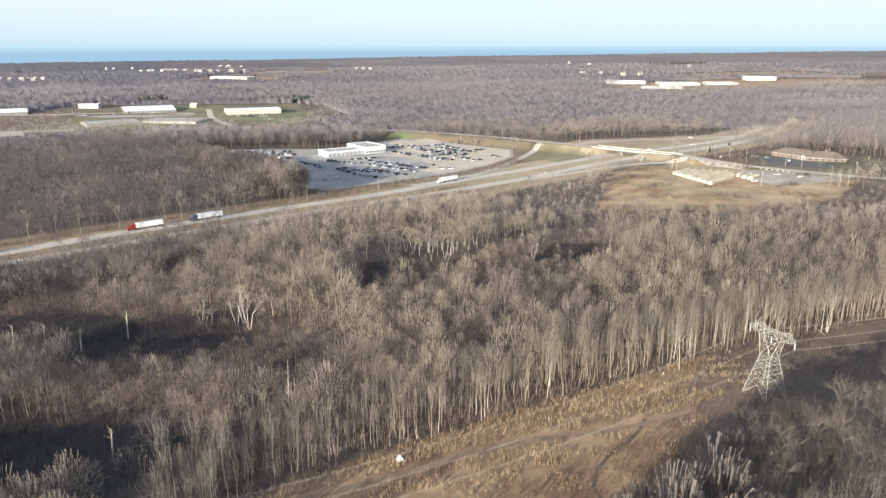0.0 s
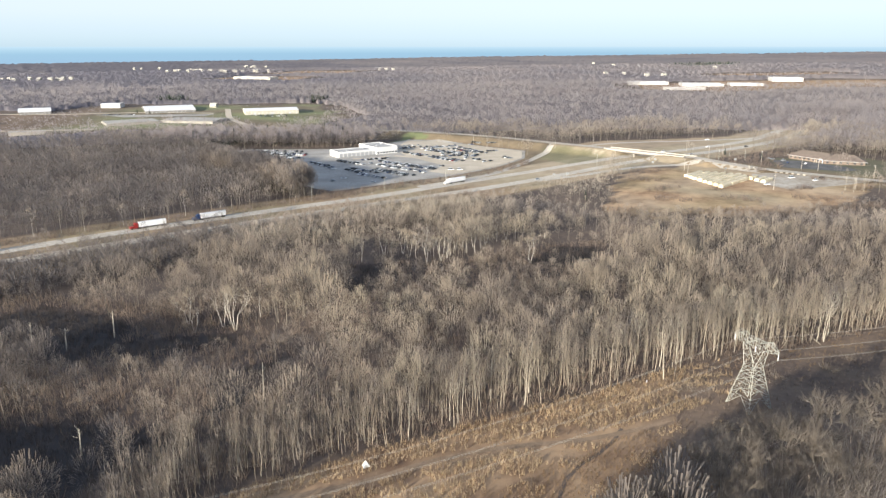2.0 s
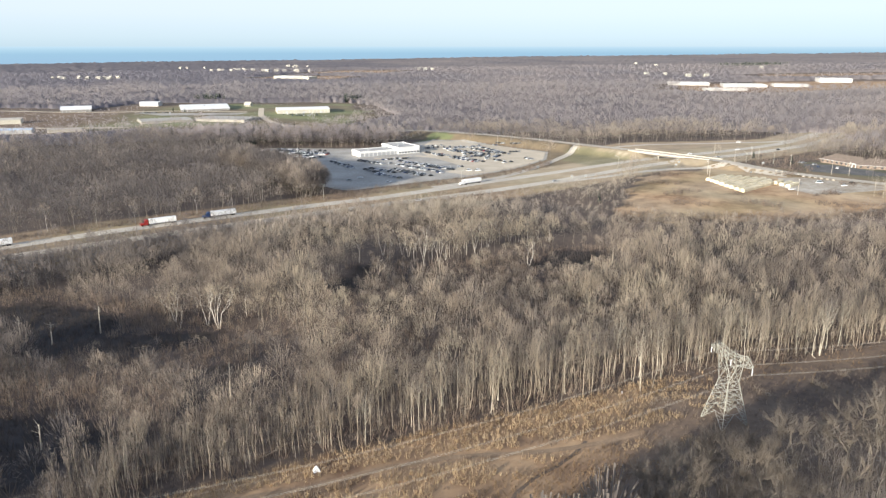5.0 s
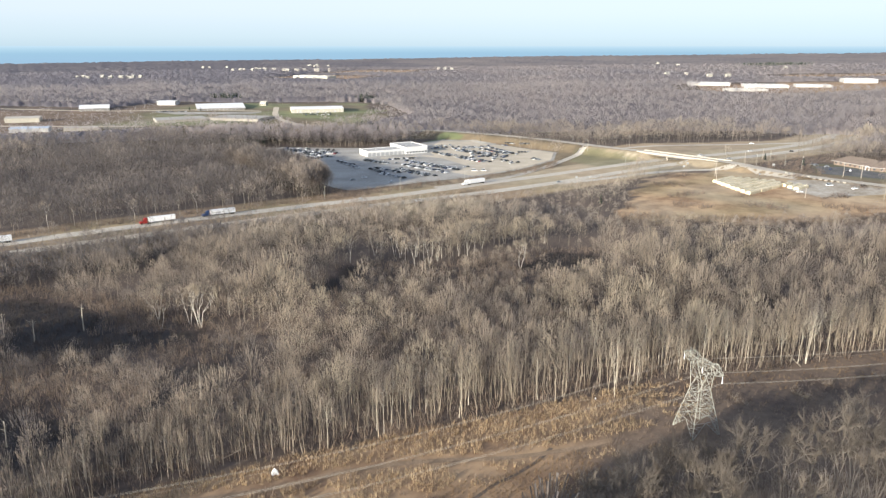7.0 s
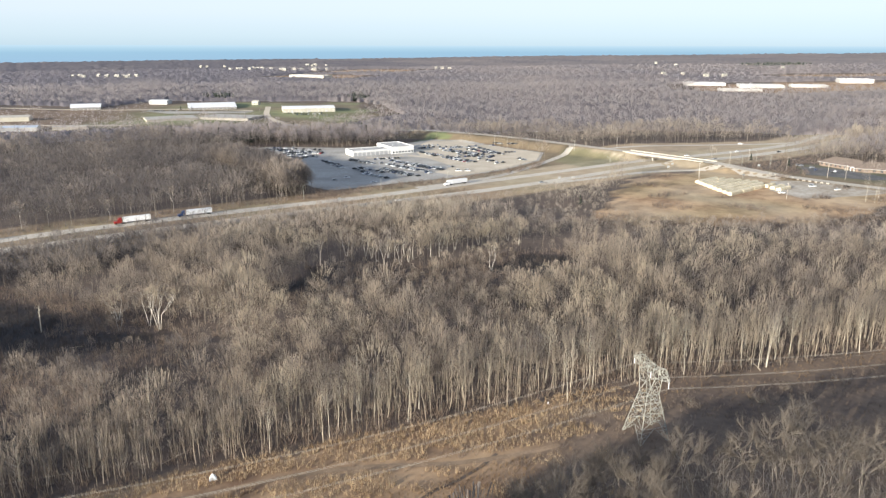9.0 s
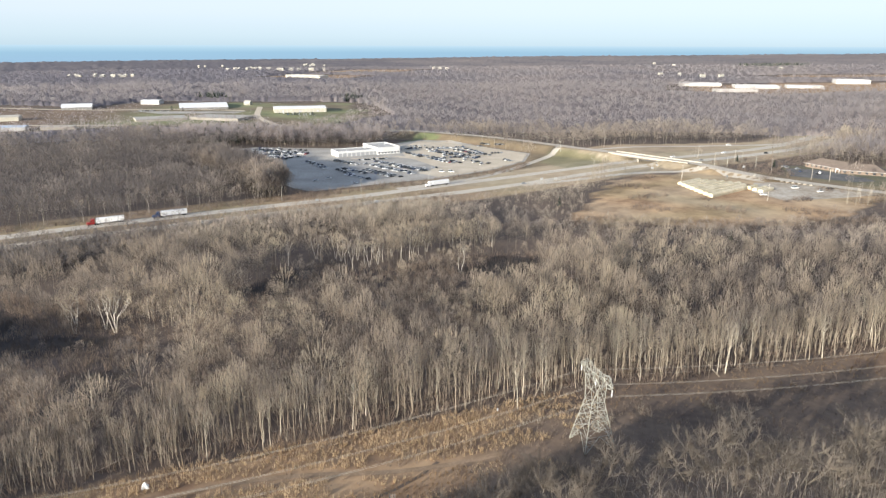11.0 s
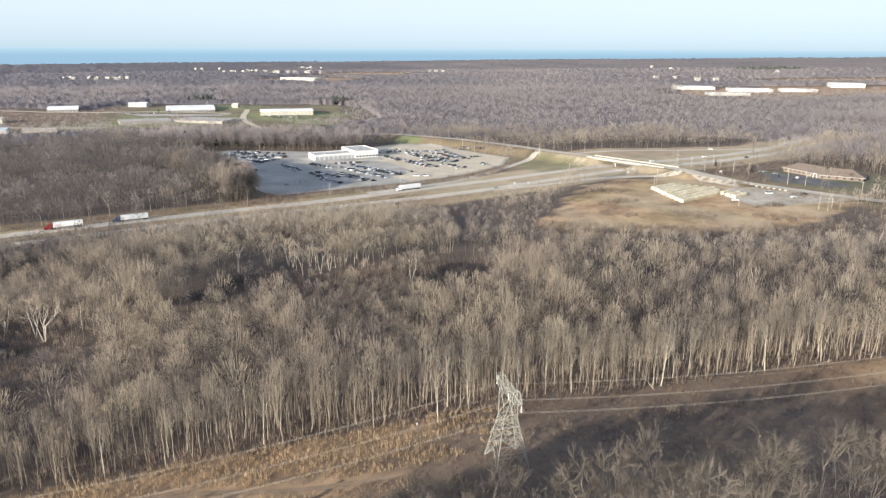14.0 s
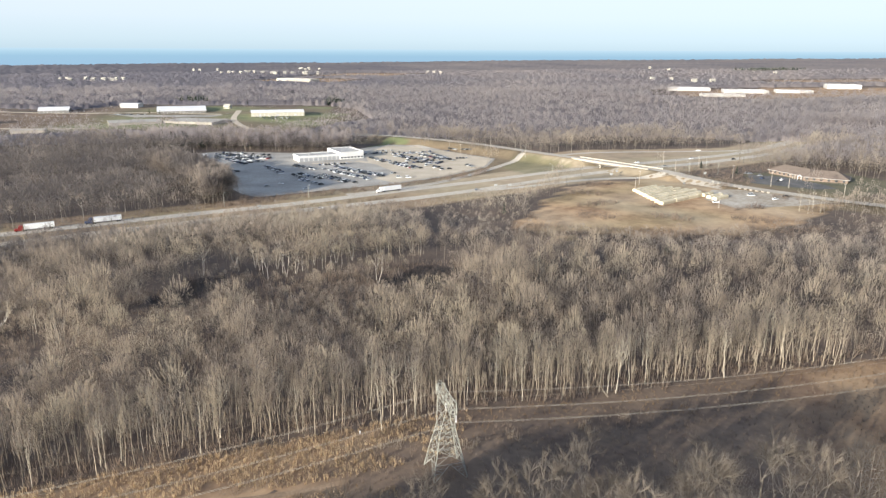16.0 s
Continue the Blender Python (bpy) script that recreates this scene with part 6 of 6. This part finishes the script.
# ---- poles, lamps and signs ----
def utility_pole(x, y, tall=11.0, arm=2.4, turn=0.6):
    root = tagged(new("utility_pole"), "weathered wooden utility pole with a crossarm", "utility pole", "utility poles")
    root.location, root.rotation_euler = (x, y, height(x, y) - 0.3), (0, 0, turn)
    part("pole", bar(bmesh.new(), (0, 0, 0), (0, 0, tall), 0.28, 0.18, sides=6), M_WOOD, root)
    part("crossarm", boxed(-arm / 2, 0.12, tall - 0.8, arm / 2, 0.26, tall - 0.62), M_WOOD, root)
    for dx in (-arm / 2 + 0.15, 0.0, arm / 2 - 0.15):
        part("insulator", bar(bmesh.new(), (dx, 0.19, tall - 0.62), (dx, 0.19, tall - 0.36), 0.12, sides=6), M_WHITEPAINT, root)


def street_lamp(x, y, turn, tall=10.0):
    root = tagged(new("street_lamp"), "tall grey street lamp with a single curved arm", "street lamp", "street lamps")
    root.location, root.rotation_euler = (x, y, height(x, y) - 0.2), (0, 0, turn)
    part("pole", bar(bmesh.new(), (0, 0, 0), (0, 0, tall), 0.26, 0.16, sides=6), M_STEEL, root)
    bm = bmesh.new()
    bar(bm, (0, 0, tall - 0.1), (1.4, 0, tall + 0.45), 0.14)
    bar(bm, (1.4, 0, tall + 0.45), (3.0, 0, tall + 0.6), 0.12)
    part("arm", bm, M_STEEL, root)
    part("lamp_head", boxed(2.8, -0.2, tall + 0.5, 3.7, 0.2, tall + 0.72, bevel=0.06), M_SILVER, root)


for x, y in ((190, 571), (197, 604), (231, 648), (258, 690), (275, 640), (295, 606), (306, 600), (239, 524), (232, 718), (20, 806), (35, 785), (66, 790), (137, 790), (150, 780), (330, 560)):
    utility_pole(x, y, 11.5)
for x, y, t in ((-98, 501, -0.9), (-50, 541, -0.9), (-4, 580, -0.9), (104, 738, 2.6), (268, 660, 2.6), (130, 640, 2.4), (245, 662, 2.2), (264, 688, 2.5), (92, 800, 2.6)):
    street_lamp(x, y, t)


def pole_wire(a, b, ta=11.0):
    """A slack cable between two poles."""
    bm = bmesh.new()
    rings = []
    way = Vector((b[0] - a[0], b[1] - a[1], 0)).normalized()
    side = Vector((way.y, -way.x, 0)) * 0.03
    for k in range(9):
        s = k / 8
        x, y = a[0] + (b[0] - a[0]) * s, a[1] + (b[1] - a[1]) * s
        p = Vector((x, y, height(*a) * (1 - s) + height(*b) * s + ta - 1.2 * 4 * s * (1 - s)))
        rings.append([bm.verts.new(p + o) for o in (side, Vector((0, 0, 0.03)), -side, Vector((0, 0, -0.03)))])
    for lo, hi in zip(rings, rings[1:]):
        for k in range(4):
            bm.faces.new((lo[k], lo[(k + 1) % 4], hi[(k + 1) % 4], hi[k]))
    tagged(part("utility_cable", bm, M_WIRE), "thin slack cable between utility poles", "cable", "utility cables")


for a, b in (((190, 571), (197, 604)), ((197, 604), (231, 648)), ((231, 648), (258, 690)), ((275, 640), (295, 606)), ((295, 606), (330, 560))):
    pole_wire(a, b)


def road_sign(x, y, turn, wide=2.4, tall=1.6, foot=2.2):
    root = tagged(new("road_sign"), "pale rectangular road sign on two posts seen from behind", "road sign", "road signs")
    root.location, root.rotation_euler = (x, y, height(x, y)), (0, 0, turn)
    for s in (-0.35, 0.35):
        part("post", boxed(s * wide - 0.06, -0.06, -0.3, s * wide + 0.06, 0.06, foot + tall * 0.8), M_STEEL, root)
    part("panel", boxed(-wide / 2, -0.12, foot, wide / 2, -0.063, foot + tall, bevel=0.02), M_SIGNBACK, root)


for x, y, t in ((86, 590, 0.5), (97, 590, 0.5), (60, 640, 0.8), (178, 634, 0.4), (184, 650, 0.4), (230, 600, 0.7), (255, 648, 0.3), (-70, 495, 0.7)):
    road_sign(x, y, t)


def barrier_block(a, b, count):
    a, b = Vector(a), Vector(b)
    for k in range(count):
        p = a.lerp(b, k / (count - 1))
        bm = bmesh.new()
        prof = [(-0.35, 0), (-0.35, 0.2), (-0.15, 0.45), (-0.12, 0.9), (0.12, 0.9), (0.15, 0.45), (0.35, 0.2), (0.35, 0)]
        ends = [[bm.verts.new((x, y, h)) for y, h in prof] for x in (-1.1, 1.1)]
        for i in range(8):
            bm.faces.new((ends[0][i], ends[0][(i + 1) % 8], ends[1][(i + 1) % 8], ends[1][i]))
        bm.faces.new(ends[0])
        bm.faces.new(ends[1][::-1])
        bmesh.ops.recalc_face_normals(bm, faces=bm.faces[:])
        ob = part("barrier_block", bm, M_CONCRETE)
        ob.location, ob.rotation_euler = (p.x, p.y, height(p.x, p.y)), (0, 0, math.atan2(b.y - a.y, b.x - a.x))
        tagged(ob, "pale concrete barrier block in a row by the road", "barrier", "barrier blocks")


barrier_block((254, 612), (286, 580), 11)


def hunting_tent(x, y):
    root = tagged(new("tent"), "small white canvas tent among the reeds", "tent")
    root.location, root.rotation_euler = (x, y, height(x, y)), (0, 0, 0.5)
    root.scale = (0.7, 0.7, 0.7)
    bm = bmesh.new()
    base = [bm.verts.new(p) for p in ((-1.3, -1.3, 0), (1.3, -1.3, 0), (1.3, 1.3, 0), (-1.3, 1.3, 0))]
    eave = [bm.verts.new(p) for p in ((-1.24, -1.24, 0.16), (1.24, -1.24, 0.16), (1.24, 1.24, 0.16), (-1.24, 1.24, 0.16))]
    tip = bm.verts.new((0, 0, 2.4))
    for k in range(4):
        bm.faces.new((base[k], base[(k + 1) % 4], eave[(k + 1) % 4], eave[k]))
        bm.faces.new((eave[k], eave[(k + 1) % 4], tip))
    part("canvas", bm, M_TENT, root)
    part("flap", slab(bmesh.new(), rect(-0.28, -1.34, 0.28, -1.30), 0.02, 0.3), M_BLACKPAINT, root, "dark open flap")


hunting_tent(-11.6, 167.6)
post = tagged(part("marker_post", bar(bmesh.new(), (74, 217, -0.2), (74, 217, 2.0), 0.3, 0.26, sides=6), M_WHITEPAINT), "short white marker post at the wood's edge", "post")


# ---- trees that stand out ----
def pale_tree(x, y, size, shapes, label="pale-barked leafless tree standing out of the woods"):
    near_tree(x, y, size, (x * 7.3 + y) % 6.28, shapes, label, "pale trees")


M_WHITEBARK = material("white_bark", (0.40, 0.36, 0.30), (0.60, 0.555, 0.48), 0.5, 0.8, fine=4.0)
forked = [forked_meshes(800 + k, 17.0, (3, 2, 2, 1)[k], (0.5, 0.4, 0.3, 0.1)[k], M_WHITEBARK, M_TWIG_NEAR, 0.23, 8, 5, 0.024) for k in range(4)]
pale_tall = [[(n, me) for n, me in tree_meshes(tree_shape(710 + k, 18, 2.8, 9, 70, 0.07, 6, 6, bare=0.45, order=2, dome=0.34), 0)] for k in range(3)]
for k, (x, y, s) in enumerate(((-76, 259, 1.05), (-82, 262, 0.95), (-80, 265, 1.0), (-70, 273, 0.95), (-97, 265, 0.85), (-91, 256, 0.6), (-40, 352, 0.85))):
    pale_tree(x, y, s, forked[k % 4])
pr = random.Random(4)
for k, (x, y) in enumerate(((-6, 350), (-3, 361), (4, 361), (0, 372), (8, 377), (12, 383), (18, 383), (19, 372), (37, 399), (47, 404), (47, 354), (-12, 359), (-16, 364), (-25, 359), (1, 356), (6, 366), (-8, 367), (42, 400), (25, 388), (31, 394), (-20, 368), (14, 372), (53, 408), (59, 402), (-30, 366), (22, 380))):
    pale_tree(x, y, pr.uniform(0.75, 1.05), forked[(2 * k + 1) % 4])
for k, (x, y) in enumerate(((-155, 472), (-150, 480), (-147, 489), (-142, 497), (-140, 508), (-137, 521), (-171, 450), (-177, 438), (-188, 429), (-199, 422), (-217, 410), (-228, 404), (-240, 396), (288, 519), (292, 515), (297, 523), (300, 517), (306, 528))):
    pale_tree(x, y, pr.uniform(0.7, 1.0), pale_tall[k % 3] if k % 3 else forked[3], "pale-trunked leafless tree on the sunny wood edge")
for x, y, s in ((80, 219, 1.1), (88, 228, 1.1), (146, 254, 1.05), (10, 192, 1.0), (33, 202, 1.1)):
    pale_tree(x, y, s, pale_tall[pr.randrange(3)])


def dead_tree(x, y, tall):
    root = tagged(new("dead_tree"), "broken bare dead tree in the dark wet clearing", "tree", "dead trees")
    root.location = (x, y, height(x, y) - 0.2)
    part("trunk", bar(bmesh.new(), (0, 0, 0), (0.4, 0.2, tall), 0.42, 0.12, sides=6), M_PALE, root)
    rr = random.Random(int(x * 13 + y))
    for k in range(9):
        h = tall * rr.uniform(0.4, 0.95)
        a = rr.uniform(0, 6.28)
        r = rr.uniform(0.8, 2.0)
        part("branch", bar(bmesh.new(), (0.4 * h / tall, 0.2 * h / tall, h), (0.4 * h / tall + r * math.cos(a), r * math.sin(a), h + rr.uniform(0.8, 2.6)), 0.12, 0.03, sides=4), M_PALE, root)


for x, y, t in ((-49, 203, 13), (-120, 250, 11), (-146, 240, 10), (-155, 236, 11), (-132, 238, 9), (-60, 160, 10), (-90, 170, 8), (-46, 168, 8)):
    dead_tree(x, y, t)

# dark evergreens behind the car lot and by the field
def evergreen_meshes(seed):
    rng = np.random.default_rng(seed)
    V, T = [], []
    for k in range(340):
        h = rng.uniform(0.12, 1.0)
        a = rng.uniform(0, 6.28)
        r = (1 - h) * 2.6 * rng.uniform(0.6, 1.05) + 0.15
        p = np.array([0, 0, h * 12 + 0.4])
        q = np.array([math.cos(a) * r, math.sin(a) * r, h * 12 - 0.5])
        s = np.array([-math.sin(a), math.cos(a), 0]) * 0.28
        i = len(V)
        V += [p * 0.7 + q * 0.3 - s, p * 0.7 + q * 0.3 + s, q + s * 0.3]
        T.append((i, i + 1, i + 2))
    return mesh_of("crown", np.array(V), np.array(T), [M_PINE])


pines = [evergreen_meshes(k) for k in range(3)]
pine_trunk = bpy.data.meshes.new("trunk")
bmt = bar(bmesh.new(), (0, 0, -0.3), (0, 0, 11), 0.3, 0.05, sides=5)
bmt.to_mesh(pine_trunk)
bmt.free()
pine_trunk.materials.append(M_BARK)
for k in range(98):
    if k < 90:
        x, y = ((-300 + pr.gauss(0, 25), 806 + pr.gauss(0, 10)), (-246 + pr.gauss(0, 22), 822 + pr.gauss(0, 18)), (-160 + pr.gauss(0, 18), 850 + pr.gauss(0, 18)))[k % 3]
    else:
        x, y = ((98, 500), (340, 500), (-480, 1098), (-505, 1110), (-470, 1150), (283, 660), (260, 690), (190, 420))[k - 90]
    root = tagged(new("evergreen"), "dark green conifer among bare trees", "tree", "evergreens")
    s = pr.uniform(1.0, 1.4) if k < 90 else 0.6
    root.location, root.scale, root.rotation_euler = (x, y, height(x, y)), (s * 1.7, s * 1.7, s), (0, 0, pr.uniform(0, 6))
    for name, me in (("trunk", pine_trunk), ("crown", pines[k % 3])):
        new(name, me).parent = root

road("lane_across_lot", [(-62, 722), (-30, 706), (0, 686), (30, 664), (44, 662)], 9.0, M_GRAVEL, "pale gravel lane across the car lot", 0.2)
road("lane_across_lot", [(-100, 700), (-85, 702), (-62, 722)], 7.0, M_GRAVEL, "pale gravel lane across the car lot", 0.2)


def leaning_trunk(x, y, turn, long, rise):
    """A fallen trunk, propped or lying."""
    bm = bar(bmesh.new(), (0, 0, 0.1), (long * math.cos(turn), long * math.sin(turn), rise), 0.16, 0.07, sides=6)
    for s in (0.5, 0.7, 0.85):
        p = Vector((long * s * math.cos(turn), long * s * math.sin(turn), 0.1 + (rise - 0.1) * s))
        bar(bm, p, p + Vector((0.7, -0.5, 1.3)), 0.1, 0.03, sides=4)
    ob = part("fallen_trunk", bm, M_BARK)
    ob.location = (x, y, height(x, y))
    tagged(ob, "pale fallen trunk leaning at the wood edge", "fallen tree", "fallen trunks")


for x, y, t, l, r in ((84, 221, 1.2, 9, 5.5), (-28, 172, 0.6, 8, 2.5), (146, 251, 2.2, 10, 5.0), (-100, 238, 0.2, 6, 0.6), (-18, 178, 2.0, 7, 1.5), (205, 280, 0.5, 8, 0.7), (230, 292, 2.6, 7, 0.5)):
    leaning_trunk(x, y, t, l, r)
